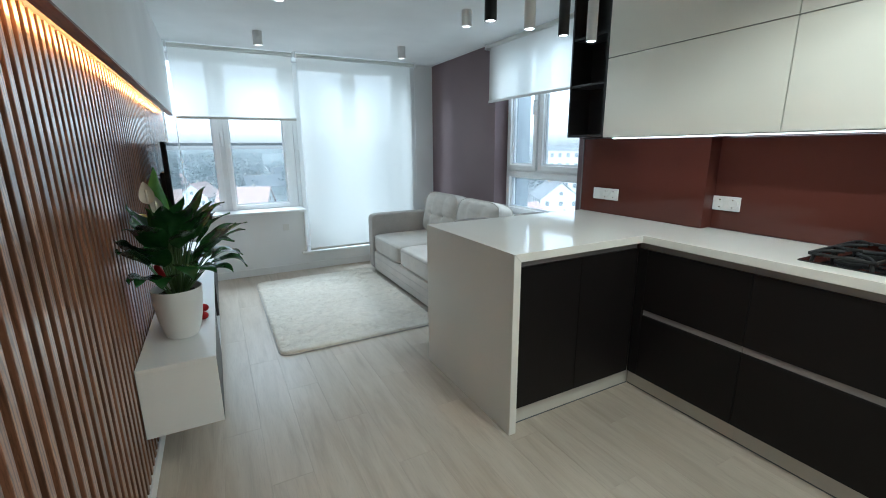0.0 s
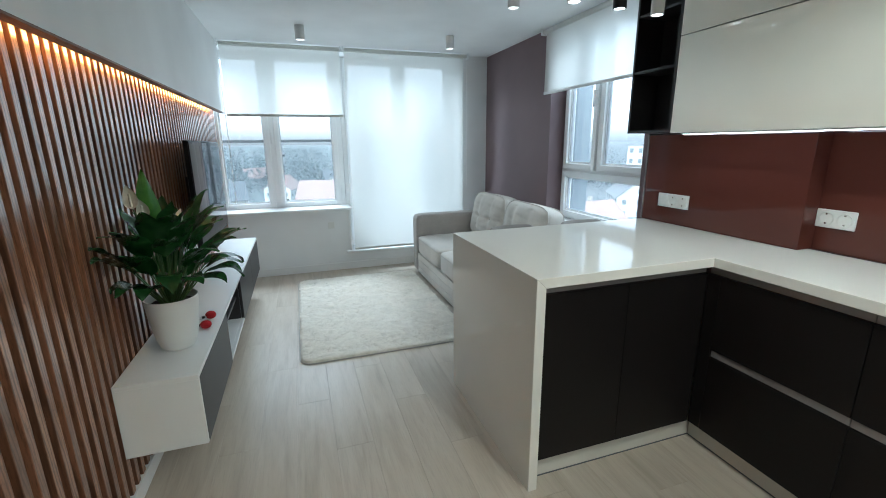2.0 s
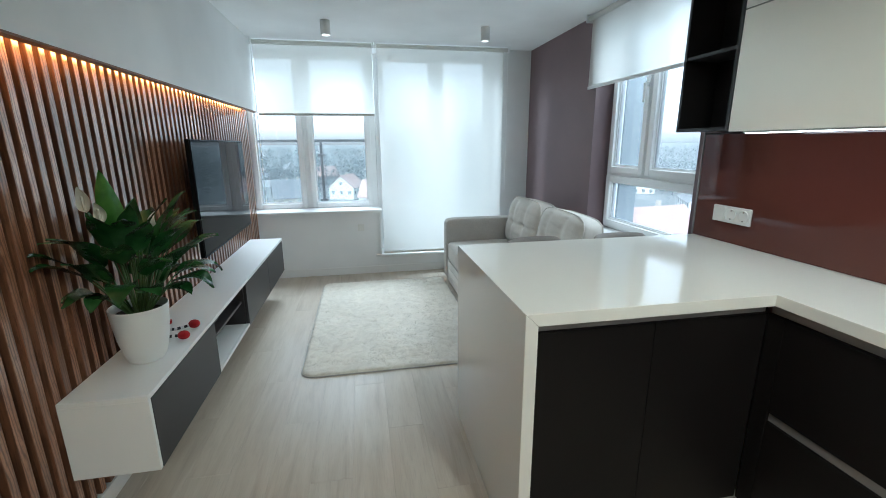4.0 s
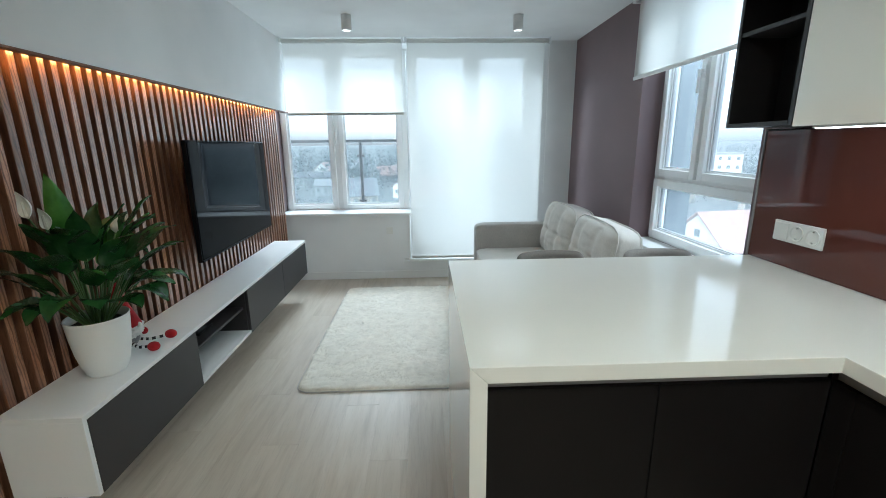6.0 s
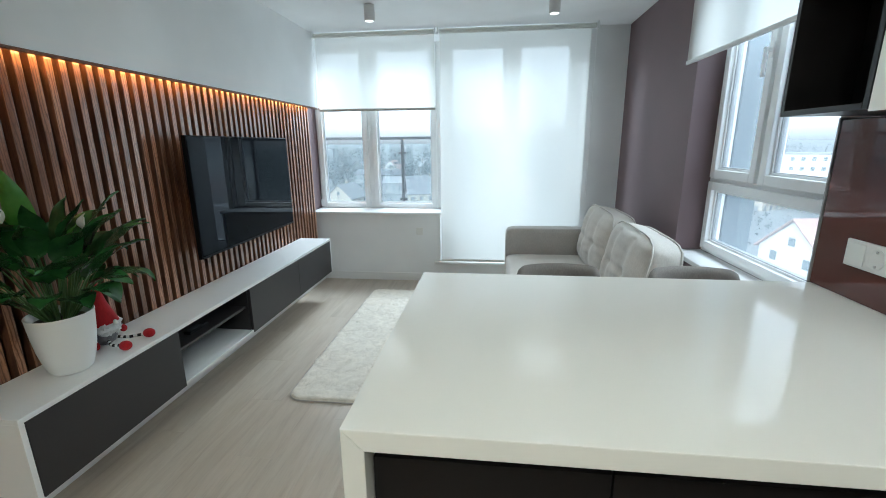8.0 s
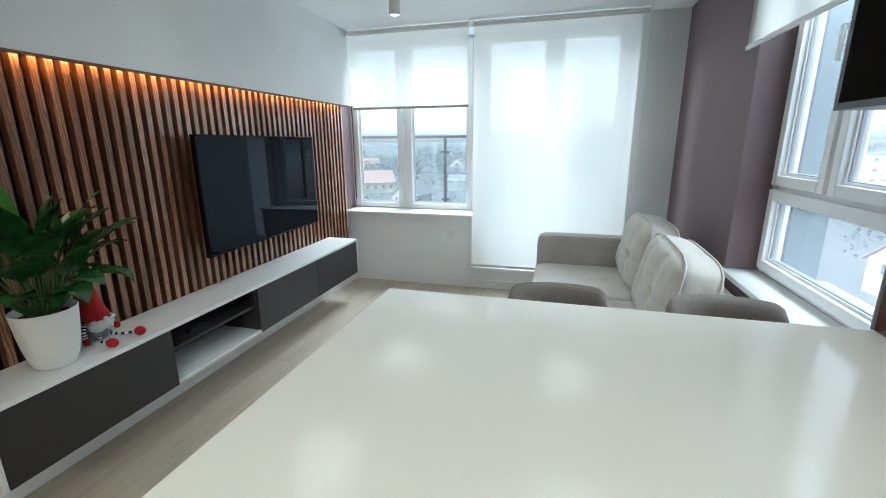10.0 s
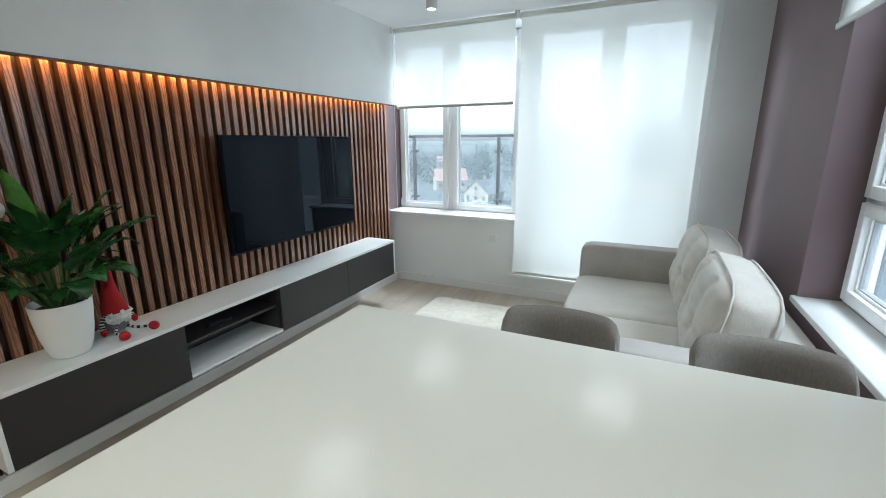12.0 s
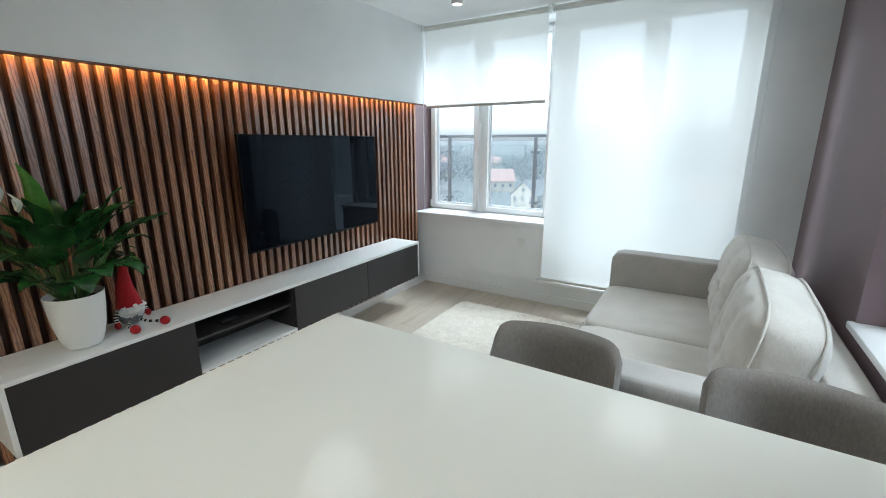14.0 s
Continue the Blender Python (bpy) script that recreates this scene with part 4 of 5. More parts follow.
# ---- chairs ----
def chair(x, y, turn):
    base = thing("dining_chair", (0, 0, 0), "taupe upholstered chair with a curved back, at the peninsula", "chair", "chairs at the peninsula")
    part("seat", puff(bmesh.new(), (0, -0.02, 0.455), (0.440, 0.440, 0.085), 5, 12), CHAIR, base)
    bm = bmesh.new()
    nu, nv = 28, 16
    rows = {}
    for side in (0, 1):
        for i in range(nu + 1):
            for j in range(nv + 1):
                s, t = 2 * i / nu - 1, j / nv
                # nearly straight rim with rounded corners
                half, cr = 0.190 * (0.93 + 0.07 * min(1, t * 2.0)), 0.050
                px = half * s
                py = 0.225 + 0.035 * t - 0.050 * abs(s) ** 2.2 - 0.20 * abs(s) ** 3 * min(1.0, (1 - t) * 1.5)
                over = max(0.0, abs(px) - (half - cr))
                rim = 0.897 - (cr - math.sqrt(max(0.0, cr * cr - over * over))) - 0.004 * s * s
                pz = 0.460 + (rim - 0.460) * t
                e = min(1.0, min(1 - abs(s), 1 - t) * 7)
                thick = 0.019 * math.sqrt(max(0.0, 1 - (1 - e) ** 2)) + 0.0008
                rows[side, i, j] = bm.verts.new((px, py + (thick if side else -thick), pz))
    for side in (0, 1):
        for i in range(nu):
            for j in range(nv):
                q = [rows[side, i, j], rows[side, i + 1, j], rows[side, i + 1, j + 1], rows[side, i, j + 1]]
                bm.faces.new(q if side else list(reversed(q)))
    loop = [(i, 0) for i in range(nu)] + [(nu, j) for j in range(nv)] + [(i, nv) for i in range(nu, 0, -1)] + [(0, j) for j in range(nv, 0, -1)]
    for k in range(len(loop)):
        a, b = loop[k], loop[(k + 1) % len(loop)]
        bm.faces.new((rows[0, a[0], a[1]], rows[0, b[0], b[1]], rows[1, b[0], b[1]], rows[1, a[0], a[1]]))
    part("backrest", bm, CHAIR, base, "curved upholstered back")
    part("seat_frame", box(-0.17, 0.17, -0.17, 0.17, 0.395, 0.416, 0.004), BLACK_METAL, base)
    for sx in (-1, 1):
        for sy in (-1, 1):
            part("leg", tube(bmesh.new(), [(sx * 0.150, sy * 0.150, 0.405), (sx * 0.205, sy * 0.205, 0.0)], [0.014, 0.009], 12), BLACK_METAL, base)
    base.matrix_basis = pose(x, y, 0, 0, 0, turn)
    return base


first = chair(2.125, 3.050, 3)
copy_thing(first, pose(2.678, 3.050, 0, 0, 0, -2))


# ---- plant ----
PX, PY, PZ = 0.163, 2.748, CZ1
plant = thing("potted_peace_lily", (PX, PY, PZ), "leafy green peace lily in a white pot on the cabinet", "plant")
part("pot", lathe(bmesh.new(), [(0.0, PZ + 0.0005), (0.056, PZ + 0.0005), (0.064, PZ + 0.004), (0.070, PZ + 0.012), (0.082, PZ + 0.050), (0.092, PZ + 0.100), (0.0995, PZ + 0.160), (0.104, PZ + 0.210), (0.1055, PZ + 0.232), (0.107, PZ + 0.238),
                                (0.105, PZ + 0.241), (0.101, PZ + 0.239), (0.097, PZ + 0.200), (0.0, PZ + 0.199)], PX, PY, 56, close=False), POT, plant, "white tapered pot")
soil = bmesh.new()
lathe(soil, [(0.0975, PZ + 0.205), (0.08, PZ + 0.214), (0.05, PZ + 0.218), (0.012, PZ + 0.220)], PX, PY, 32)
for v in soil.verts:
    v.co.z += 0.004 * noise.noise(v.co * 60)
part("soil", soil, SOIL, plant)


def leaf(az, rise, length, width, droop, stalk, mat_, start=0.03, curl=0.14, twist=0.0):
    """A stalk and a pointed, folded blade that arches over; all leaves grow from the soil."""
    a = radians(az)
    out = Vector((math.cos(a), math.sin(a), 0))
    p = Vector((PX, PY, PZ + 0.215)) + out * start
    ang = radians(rise)
    step = 0.012
    line, dirs = [], []
    total = stalk + length
    s = 0.0
    while s <= total:
        line.append(p.copy())
        k = max(0.0, (s - stalk * 0.7) / (total - stalk * 0.7))
        here = ang - radians(droop) * k ** 1.4
        d = out * math.cos(here) + Vector((0, 0, math.sin(here)))
        dirs.append(d)
        p = p + d * step
        # blades rest against the cladding instead of passing through it
        if p.x < 0.022:
            p.x = 0.022
        s += step
    n = int(stalk / step)
    bm = bmesh.new()
    tube(bm, line[:n + 2], [0.0042 - 0.0018 * k / (n + 1) for k in range(n + 2)], 6)
    for f in bm.faces:
        f.material_index = 1
    side = out.cross(Vector((0, 0, 1))).normalized()
    m = len(line) - n
    prev = None
    for k in range(0, m):
        t = k / (m - 1)
        w = width * (math.sin(math.pi * min(1.0, t ** 0.72)) ** 0.85) * 0.5 + 0.0006
        c, d = line[n + k], dirs[n + k]
        across = Matrix.Rotation(radians(twist), 3, d) @ side
        up = across.cross(d).normalized()
        row = []
        for q in (-1, -0.66, -0.33, 0, 0.33, 0.66, 1):
            wave = 0.006 * math.sin(9 * t + 3 * q + az) * abs(q) + 0.0012 * math.sin(70 * t - 9 * abs(q)) * (1 - t)
            pos = c + across * (q * w) + up * (curl * w * abs(q) ** 1.3 * (0.9) - 0.05 * w + wave)
            if pos.x < 0.008:
                pos.x = 0.008
            row.append(bm.verts.new(pos))
        if prev:
            for q in range(6):
                bm.faces.new((prev[q], prev[q + 1], row[q + 1], row[q]))
        prev = row
    return part("leaf", bm, [mat_, STEM], plant)


rnd = random.Random(7)
for k in range(10):       # long outer leaves, most of them leaning away from the wall
    leaf(-118 + k * 24 + rnd.uniform(-8, 8), rnd.uniform(55, 66), rnd.uniform(0.22, 0.27), rnd.uniform(0.094, 0.118), rnd.uniform(50, 84), rnd.uniform(0.18, 0.27), LEAF, 0.035)
for k in range(10):       # middle ring
    leaf(-120 + k * 27 + rnd.uniform(-10, 10), rnd.uniform(66, 77), rnd.uniform(0.20, 0.25), rnd.uniform(0.086, 0.108), rnd.uniform(55, 92), rnd.uniform(0.22, 0.31), LEAF, 0.025)
for k in range(13):       # low leaves over the rim
    leaf(-128 + k * 20 + rnd.uniform(-10, 10), rnd.uniform(48, 62), rnd.uniform(0.17, 0.22), rnd.uniform(0.090, 0.112), rnd.uniform(96, 136), rnd.uniform(0.11, 0.20), LEAF, 0.04)
for k in range(5):        # inner upright ones
    leaf(k * 72 + 20, rnd.uniform(78, 86), rnd.uniform(0.18, 0.22), rnd.uniform(0.070, 0.088), rnd.uniform(30, 55), rnd.uniform(0.22, 0.29), LEAF, 0.015)
leaf(-100, 66, 0.26, 0.100, 62, 0.26, LEAF, 0.03)       # two broad ones along the cladding
leaf(-122, 58, 0.25, 0.096, 58, 0.24, LEAF, 0.03)
leaf(47, 74, 0.250, 0.066, 44, 0.300, LEAF, 0.02)       # slender ones that stand out over the cabinet
leaf(66, 60, 0.230, 0.060, 58, 0.240, LEAF, 0.03)
leaf(86, 58, 0.200, 0.056, 118, 0.240, LEAF, 0.03)
leaf(-96, 85, 0.310, 0.084, 8, 0.290, LEAF_YOUNG, 0.01, 0.40, 46)
leaf(80, 80, 0.16, 0.050, 30, 0.220, LEAF_YOUNG, 0.02, 0.30)


def flower(az, rise, stalk, size):
    a = radians(az)
    out = Vector((math.cos(a), math.sin(a), 0))
    base_p = Vector((PX, PY, PZ + 0.215)) + out * 0.02
    line = []
    p, ang = base_p.copy(), radians(rise)
    for k in range(13):
        line.append(p.copy())
        d = out * math.cos(ang) + Vector((0, 0, math.sin(ang)))
        p = p + d * (stalk / 12)
        ang -= radians(1.2)
    f = part("flower", tube(bmesh.new(), line, 0.0030, 6), STEM, plant, "white hooded flower on a green stem")
    top = line[-1]
    side = out.cross(Vector((0, 0, 1))).normalized()
    bm, prev = bmesh.new(), None
    for k in range(13):
        t = k / 12
        w = size * 0.30 * (math.sin(math.pi * min(1, t ** 0.7)) ** 0.8) + 0.0005
        c = top + Vector((0, 0, 1)) * (size * t) - out * (0.020 * math.sin(math.pi * t) - 0.02 * t * t)
        row = []
        for q in (-1, -0.5, 0, 0.5, 1):
            pos = c + side * (q * w) + out * (0.8 * w * abs(q) ** 1.5)
            pos.x = max(pos.x, 0.008)
            row.append(bm.verts.new(pos))
        if prev:
            for q in range(4):
                bm.faces.new((prev[q], prev[q + 1], row[q + 1], row[q]))
        prev = row
    part("spathe", bm, SPATHE, f)
    part("spadix", tube(bmesh.new(), [top + out * 0.006 + Vector((0, 0, 0.010)), top + out * 0.010 + Vector((0, 0, 0.022 + size * 0.4))], [0.005, 0.004], 8), SPATHE, f)


flower(-104, 80, 0.455, 0.095)
flower(-98, 84, 0.400, 0.080)
flower(66, 79, 0.35, 0.062)

# ---- felt doll on the cabinet ----
bm = bmesh.new()


def blob(bm, c, r, idx, flat=(1, 1, 1), rough=0.0):
    s = bmesh.ops.create_uvsphere(bm, u_segments=18, v_segments=12, radius=r)
    for v in s["verts"]:
        v.co = Vector((v.co.x * flat[0], v.co.y * flat[1], v.co.z * flat[2])) * (1 + rough * noise.noise(v.co * 90)) + Vector(c)
    for f in {f for v in s["verts"] for f in v.link_faces}:
        f.material_index = idx


def limb(bm, pts, r, tones):
    """A soft striped limb: short rods end to end."""
    pts = [Vector(p) for p in pts]
    n = 9
    for k in range(n):
        def on(t):
            t *= len(pts) - 1
            i = min(int(t), len(pts) - 2)
            return pts[i].lerp(pts[i + 1], t - i)
        before = set(bm.faces)
        tube(bm, [on(k / n), on((k + 1) / n)], r, 10)
        for f in set(bm.faces) - before:
            f.material_index = tones[k % 2]


DX, DY, DZ = 0.105, 2.962, CZ1
blob(bm, (DX, DY, DZ + 0.046), 0.052, 1, (0.9, 1.0, 0.9))
blob(bm, (DX + 0.030, DY, DZ + 0.088), 0.045, 2, (0.75, 1.25, 0.85), 0.6)
blob(bm, (DX + 0.034, DY + 0.022, DZ + 0.075), 0.026, 2, (0.8, 1.0, 1.2), 0.35)
blob(bm, (DX + 0.034, DY - 0.022, DZ + 0.078), 0.026, 2, (0.8, 1.0, 1.1), 0.35)
blob(bm, (DX + 0.058, DY + 0.002, DZ + 0.108), 0.012, 4)
before = set(bm.faces)
hat = [(DX + 0.010, DY, DZ + 0.100), (DX + 0.004, DY - 0.002, DZ + 0.135), (DX - 0.008, DY - 0.002, DZ + 0.195), (DX - 0.022, DY + 0.008, DZ + 0.255), (DX - 0.036, DY + 0.022, DZ + 0.305)]
tube(bm, hat, [0.056, 0.049, 0.036, 0.023, 0.012], 18)
for f in set(bm.faces) - before:
    f.material_index = 0
limb(bm, [(DX, DY - 0.050, DZ + 0.085), (DX + 0.010, DY - 0.066, DZ + 0.060), (DX + 0.018, DY - 0.068, DZ + 0.034)], 0.010, (2, 3))
limb(bm, [(DX, DY + 0.050, DZ + 0.085), (DX + 0.020, DY + 0.062, DZ + 0.070), (DX + 0.030, DY + 0.060, DZ + 0.056)], 0.010, (2, 3))
blob(bm, (DX + 0.020, DY - 0.068, DZ + 0.022), 0.016, 0, (1, 0.8, 1.2))
blob(bm, (DX + 0.036, DY + 0.062, DZ + 0.052), 0.016, 0, (1, 0.8, 1.1))
limb(bm, [(DX + 0.030, DY - 0.020, DZ + 0.030), (DX + 0.070, DY - 0.045, DZ + 0.018), (0.228, 2.925, DZ + 0.018)], 0.0068, (2, 3))
limb(bm, [(DX + 0.030, DY + 0.020, DZ + 0.030), (DX + 0.070, DY + 0.040, DZ + 0.018), (0.228, 3.042, DZ + 0.018)], 0.0068, (2, 3))
blob(bm, (0.244, 2.917, DZ + 0.0215), 0.021, 0, (1.25, 1.05, 1.0))
blob(bm, (0.244, 3.048, DZ + 0.0215), 0.021, 0, (1.25, 1.05, 1.0))
doll = mesh_ob("felt_doll", bm, [RED_FELT, GREY_FELT, WHITE_FLUFF, BLACK_FELT, SPATHE], True, (DX, DY, DZ))
doll.location = (DX, DY, DZ)
tagged(doll, "small felt doll with a red hat and striped legs", "doll")


# ---- balcony and outer walls ----
slab("balcony_floor", box(-2.2, 4.4, YN + 0.43, 7.75, -0.35, -0.05), CONCRETE, "pale concrete balcony floor", "balcony")
slab("balcony_parapet", box(-2.2, 4.4, 7.40, 7.72, -0.05, 0.555, 0.01), CONCRETE, "low pale balcony parapet", "balcony")
rl = thing("balcony_railing", (0.5, 7.5, 0.555), "black metal balcony railing with glass panels", "railing", kind="structure")
part("top_rail", box(-0.80, 4.3, 7.475, 7.525, 1.495, 1.535, 0.004), BLACK_METAL, rl)
part("side_rail", box(-0.80, -0.76, 6.15, 7.474, 1.495, 1.535, 0.004), BLACK_METAL, rl)
for x in (-0.745, 0.530, 1.80, 3.07):
    p = part("post", box(x - 0.020, x + 0.020, 7.480, 7.520, 0.556, 1.494, 0.003), BLACK_METAL, rl)
    for z in (0.655, 1.310):
        part("glass_clamp", box(x - 0.055, x + 0.055, 7.488, 7.530, z - 0.016, z + 0.016, 0.004), BLACK_METAL, p)
for x0, x1 in ((-0.70, 0.485), (0.575, 1.755), (1.845, 3.025)):
    g = part("pane", box(x0, x1, 7.508, 7.516, 0.60, 1.44), RAIL_GLASS, rl, "clear railing glass", smooth=False)
    g.visible_shadow = False
slab("facade_reveal", box(3.255, 3.415, 4.205, YN + 0.6, -17.0, 3.2), FACADE, "blue-grey outer wall beside the side window", "facade")
slab("facade_below", box(XE + 0.322, 3.415, -1.4, 4.203, -17.0, 0.70), FACADE, "blue-grey outer wall under the side window", "facade")
slab("outer_sill", box(3.262, 3.46, 3.08, 4.200, 0.702, 0.725, 0.003), TRIM, "white metal outer window sill", "window sill")

# ---- town below ----
GZ = -17.5
bm = bmesh.new()
n = 40
gv = {}
for i in range(n + 1):
    for j in range(n + 1):
        u, v = -1 + 2 * i / n, -1 + 2 * j / n
        x, y = 2600 * u * abs(u), 2600 * v * abs(v)
        r = math.hypot(x, y)
        gv[i, j] = bm.verts.new((x, y, GZ - 3.0 * min(1, r / 400) + 24 * max(0, min(1, (r - 600) / 1500)) + 2 * noise.noise(Vector((x, y, 0)) * 0.004)))
for i in range(n):
    for j in range(n):
        bm.faces.new((gv[i, j], gv[i + 1, j], gv[i + 1, j + 1], gv[i, j + 1]))
slab("ground", bm, GROUND, "town ground with grass, yards and lanes", "ground", smooth=True)


def house(x, y, w, d, eave, ridge, turn, wall, roof, storeys=1, flat=False, bay=2.8, rise=0.55):
    """w along the ridge, d across; heights above the ground."""
    base = thing("house", (0, 0, 0), ("pale rendered block with rows of windows" if flat else "rendered house with a pitched roof") + ", in the town below", "house", "houses in the town")
    bm = bmesh.new()
    bx(bm, -w / 2, w / 2, -d / 2, d / 2, -6.0, eave)
    if not flat:
        for s in (-1, 1):
            a = [bm.verts.new(p) for p in ((s * w / 2, -d / 2, eave), (s * w / 2, d / 2, eave), (s * w / 2, 0, ridge - 0.1))]
            b = [bm.verts.new(p) for p in ((s * (w / 2 - 0.2), -d / 2, eave), (s * (w / 2 - 0.2), d / 2, eave), (s * (w / 2 - 0.2), 0, ridge - 0.1))]
            bm.faces.new(a)
            bm.faces.new(b)
    part("wall", bm, wall, base, smooth=False)
    bm = bmesh.new()
    if flat:
        bx(bm, -w / 2 - 0.3, w / 2 + 0.3, -d / 2 - 0.3, d / 2 + 0.3, eave + 0.004, eave + 0.6)
    else:
        o, th = 0.5, 0.22
        k = (ridge - eave) / (d / 2)
        for s in (-1, 1):
            ring = [(-w / 2 - o, s * (d / 2 + o), eave - o * k), (w / 2 + o, s * (d / 2 + o), eave - o * k), (w / 2 + o, 0, ridge), (-w / 2 - o, 0, ridge)]
            lo = [bm.verts.new(p) for p in ring]
            hi = [bm.verts.new((p[0], p[1], p[2] + th)) for p in ring]
            bm.faces.new(lo)
            bm.faces.new(hi)
            for q in range(4):
                bm.faces.new((lo[q], lo[(q + 1) % 4], hi[(q + 1) % 4], hi[q]))
    r = part("roof", bm, roof, base, smooth=False)
    if not flat:
        part("chimney", box(w * 0.15, w * 0.15 + 0.6, d * 0.08, d * 0.08 + 0.6, eave, ridge + 0.9), RENDERS[1], r, smooth=False)
    step = eave / storeys
    for st in range(storeys):
        zc = step * (st + rise)
        for face in range(4):
            span = w if face < 2 else d
            cols = max(2, int(span / bay))
            for c in range(cols):
                a = -span / 2 + span * (c + 0.5) / cols
                f = (-d / 2 if face == 0 else d / 2) if face < 2 else (-w / 2 if face == 2 else w / 2)
                s = -1 if face in (0, 2) else 1
                bmw = bmesh.new()
                if face < 2:
                    bx(bmw, a - 0.55, a + 0.55, f - 0.05 if s < 0 else f - 0.1, f + 0.1 if s < 0 else f + 0.05, zc - 0.65, zc + 0.65)
                else:
                    bx(bmw, f - 0.05 if s < 0 else f - 0.1, f + 0.1 if s < 0 else f + 0.05, a - 0.55, a + 0.55, zc - 0.65, zc + 0.65)
                part("window", bmw, HAZY_PANE, base, smooth=False)
    if not flat and ridge - eave > 2:
        for s in (-1, 1):
            part("window", box(s * w / 2 - 0.1, s * w / 2 + 0.05 * s + (0.1 if s < 0 else 0), -0.5, 0.5, eave + 0.9, eave + 2.0), HAZY_PANE, base, smooth=False)
    base.matrix_basis = pose(x, y, GZ - 3.0 * min(1, math.hypot(x, y) / 400), 0, 0, turn)
    return base


W, R = RENDERS, ROOFS
# beside the side window
house(47.5, 62.5, 12.0, 11.0, 5.0, 9.4, 8, W[0], R[0], bay=4.2, rise=0.80)
house(88, 96, 16, 11, 6.0, 10.5, 60, W[0], R[2], 2)
house(120, 112, 40, 14, 19.0, 20, 20, W[0], R[2], 6, True)
house(104, 168, 34, 14, 16.0, 17, -25, W[0], R[2], 5, True)
house(82, 140, 14, 10, 5.0, 9.5, 30, W[1], R[0], 2)
house(165, 80, 44, 14, 20, 21, 75, W[2], R[2], 6, True)
# in front of the two windows
rnd = random.Random(23)
for x, y, w, d, eave, ridge, turn, wall, roof, storeys in (
        (-22, 150, 12, 10, 4.0, 9.0, 15, 1, 1, 1), (-46, 138, 11, 9, 3.6, 7.6, 80, 1, 2, 1), (8, 142, 14, 10, 4.2, 9.0, -20, 0, 0, 1), (30, 156, 14, 10, 5.0, 9.6, 60, 1, 0, 2),
        (-34, 190, 24, 11, 4.2, 6.4, 5, 2, 2, 1), (-74, 172, 13, 10, 4.5, 8.8, 35, 1, 0, 1), (-5, 178, 13, 10, 4.4, 8.8, 70, 0, 0, 1), (-60, 240, 30, 12, 4.6, 7.0, -12, 2, 1, 1),
        (-100, 150, 14, 11, 5.0, 9.5, 30, 1, 0, 2), (-130, 215, 16, 10, 5.0, 9.2, 70, 1, 1, 2), (-20, 245, 15, 10, 5.0, 9.4, 40, 2, 0, 2), (20, 215, 16, 10, 4.5, 9.0, 10, 2, 1, 1)):
    house(x, y, w, d, eave, ridge, turn, W[wall], R[roof], storeys)
for k in range(9):
    far, az = rnd.uniform(260, 430), radians(rnd.uniform(72, 124))
    house(far * math.cos(az), far * math.sin(az), rnd.uniform(11, 22), rnd.uniform(9, 12), rnd.uniform(3.6, 6.0), rnd.uniform(7.5, 10.5), rnd.uniform(0, 180), W[k % 3], R[rnd.randrange(3)], 1)
house(-230, 520, 70, 14, 17, 18, 10, W[2], R[2], 5, True)
house(90, 520, 80, 14, 17, 18, -8, W[2], R[2], 5, True)

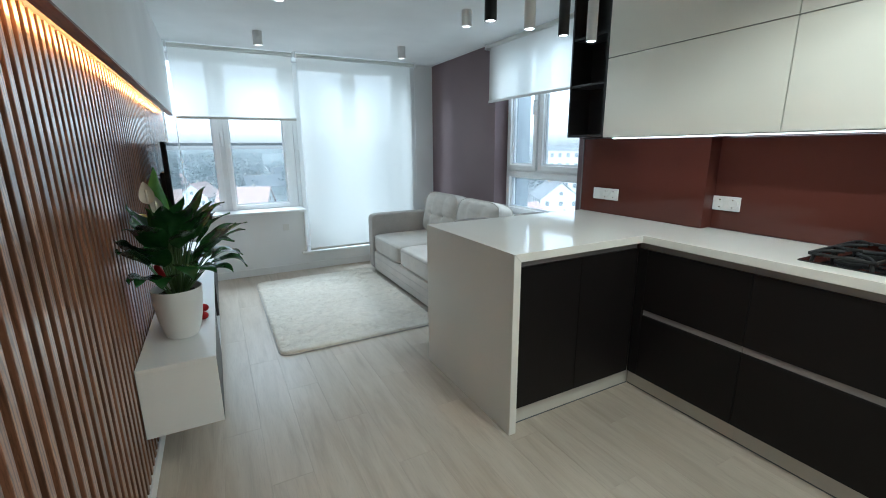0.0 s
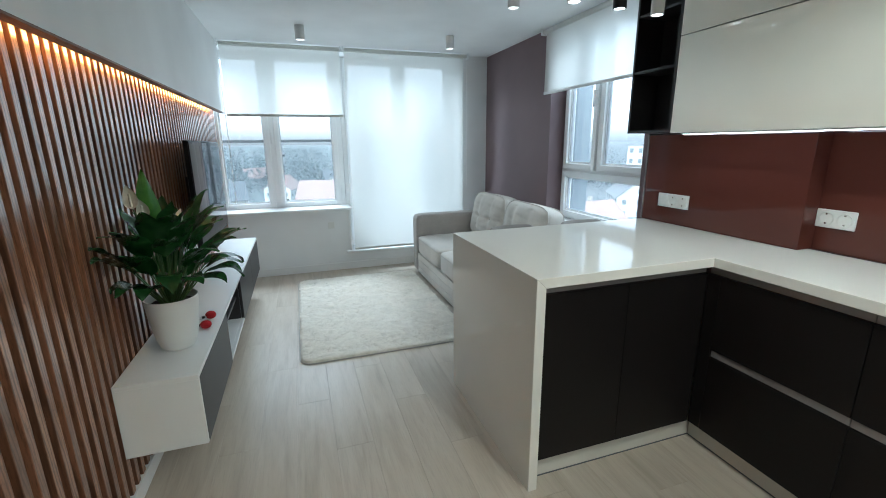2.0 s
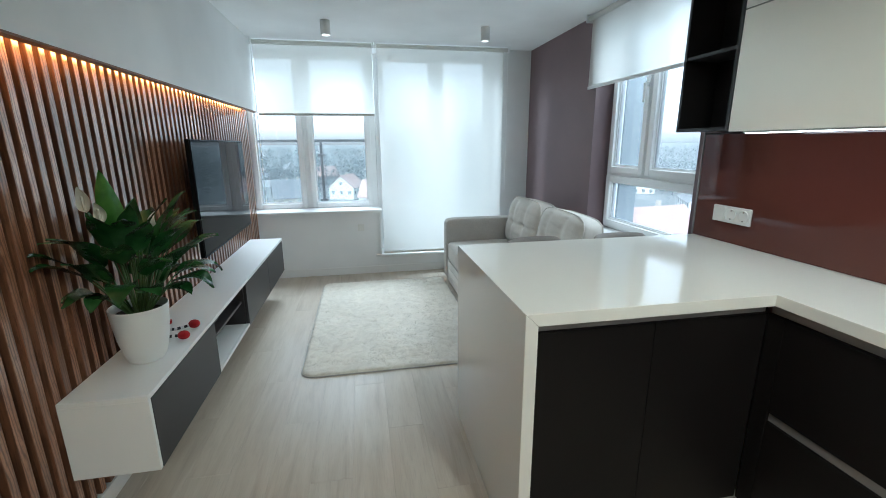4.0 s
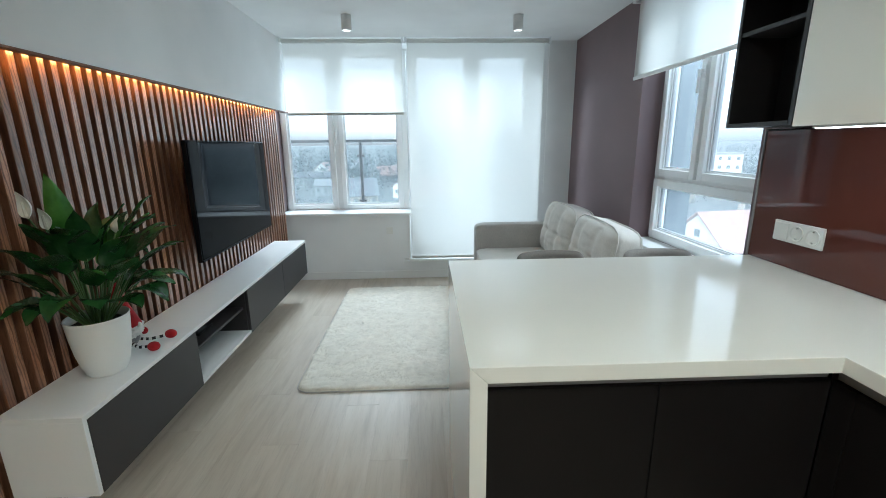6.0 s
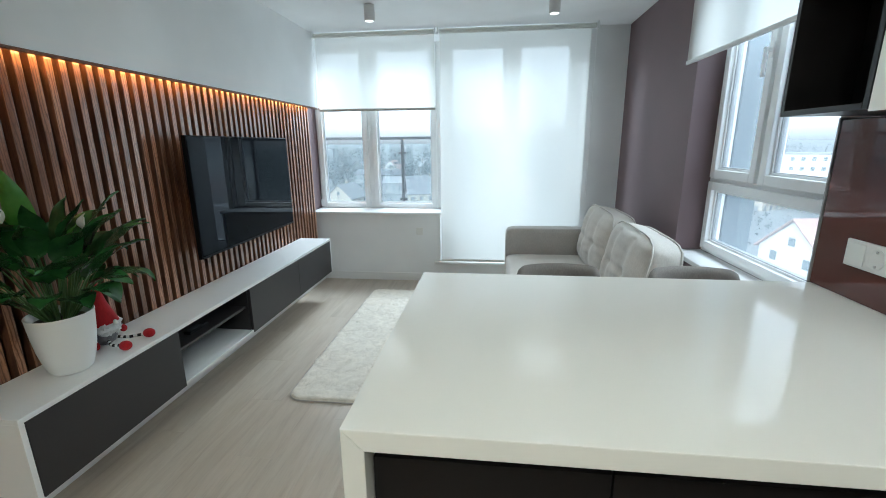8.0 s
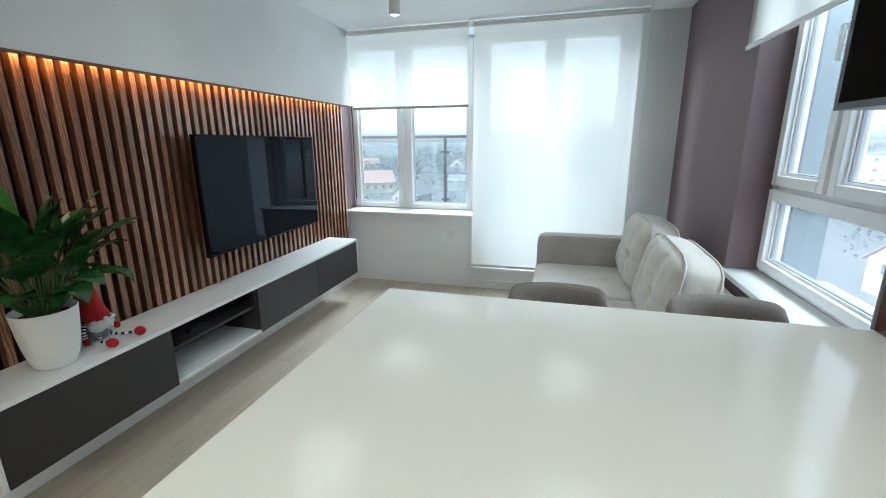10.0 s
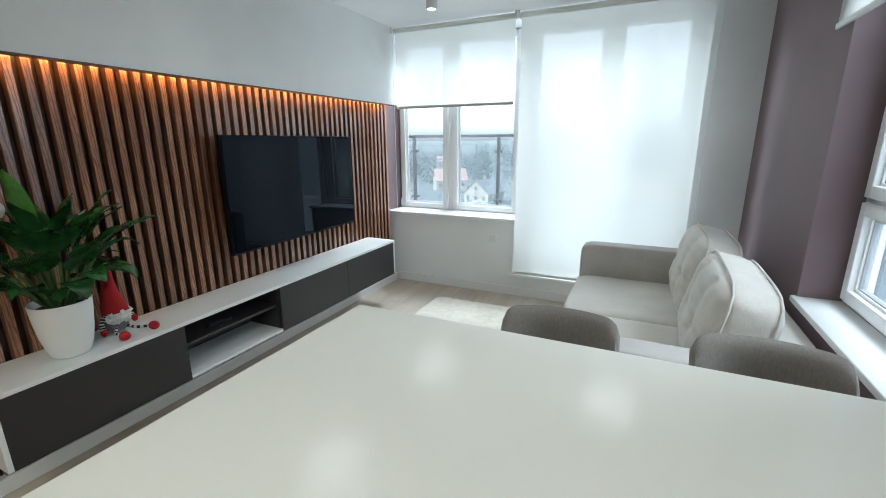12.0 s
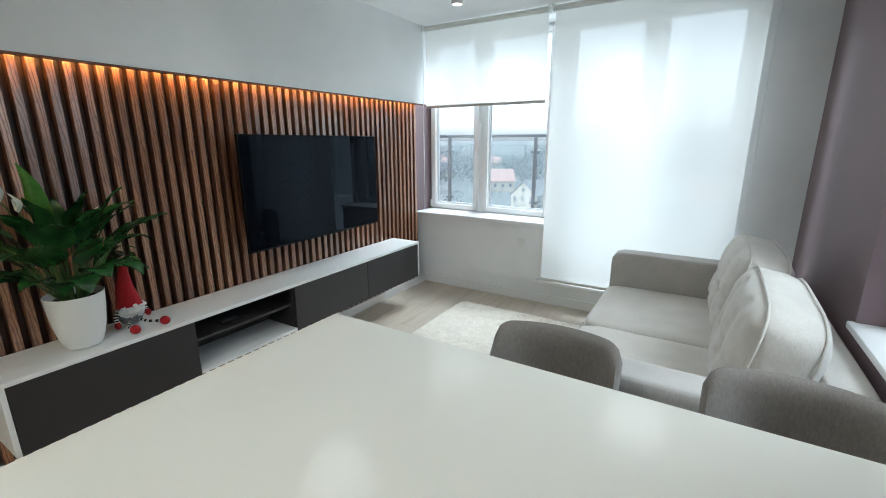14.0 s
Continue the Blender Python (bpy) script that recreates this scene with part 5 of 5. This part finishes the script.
# tree belts: many small tufts on thin trunks, too many to count
rnd = random.Random(11)
verts, faces = [], []
for k in range(6200):
    near = k < 420
    far = 95 + 190 * rnd.random() if near else 205 + 900 * rnd.random() ** 1.25
    az = radians(rnd.uniform(35, 140) if near else rnd.uniform(28, 152))
    x, y = far * math.cos(az), far * math.sin(az)
    g = GZ - 3.0 * min(1, far / 400) + 24 * max(0, min(1, (far - 600) / 1500))
    hgt = rnd.uniform(3.0, 7.0) if near else rnd.uniform(6, 13)
    wide = hgt * rnd.uniform(0.28, 0.45)
    for q in range(70 if near else 34):
        a, b, rr = rnd.uniform(0, 6.28), rnd.uniform(0.08, 1.0), rnd.random() ** 0.5
        shape = math.sin(math.pi * min(1, b * 0.9 + 0.08)) ** 0.6
        c = Vector((x + math.cos(a) * wide * rr * shape, y + math.sin(a) * wide * rr * shape, g + hgt * b))
        sz = hgt * (0.05 if near else 0.075) * rnd.uniform(0.6, 1.5)
        i = len(verts)
        for p in range(3):
            verts.append((c.x + rnd.uniform(-1, 1) * sz, c.y + rnd.uniform(-1, 1) * sz, c.z + rnd.uniform(-1, 1) * sz))
        faces.append((i, i + 1, i + 2))
me = bpy.data.meshes.new("woods")
me.from_pydata(verts, [], faces)
me.materials.append(WOODS)
tagged(new("woods", me), "bare winter trees and hedges between the houses, haze in their colour", "trees", kind="stuff")

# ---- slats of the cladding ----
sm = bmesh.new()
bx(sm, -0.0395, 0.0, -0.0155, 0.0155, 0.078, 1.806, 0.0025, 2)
# Side faces take the darker walnut that carries their shade.
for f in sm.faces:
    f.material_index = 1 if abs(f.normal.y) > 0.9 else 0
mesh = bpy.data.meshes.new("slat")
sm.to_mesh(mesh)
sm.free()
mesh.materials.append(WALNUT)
mesh.materials.append(SLAT_SIDE_SHADE)
at = 2.7600 - 0.0612 * 66
while at < 5.59:
    if at > YS + 0.03:
        o = new("slat", mesh)
        o.parent = slats
        o.location = Vector((0, at, 0)) - root(slats)
    at += 0.0612

# ---- floor planks ----
PW, PL = 0.182, 1.22


@functools.lru_cache(None)
def plank_mesh(wide, long):
    pm = bmesh.new()
    bx(pm, 0.0002, wide - 0.0002, 0.0002, long - 0.0002, -0.010, 0.0, 0.0006, 1)
    me = bpy.data.meshes.new("plank")
    pm.to_mesh(me)
    pm.free()
    me.materials.append(OAK)
    return me


col = 0
x = XW
while x < XE - 0.02:
    wide = round(min(PW, XE - x), 4)
    y = YS - PL * ((col * 0.37) % 1.0)
    while y < YN:
        y0, y1 = max(y, YS), min(y + PL, YN)
        if y1 - y0 > 0.01:
            o = new("plank", plank_mesh(wide, round(y1 - y0, 4)))
            o.parent = floor
            o.location = (x, y0, 0.0)
        y += PL
    x += PW
    col += 1
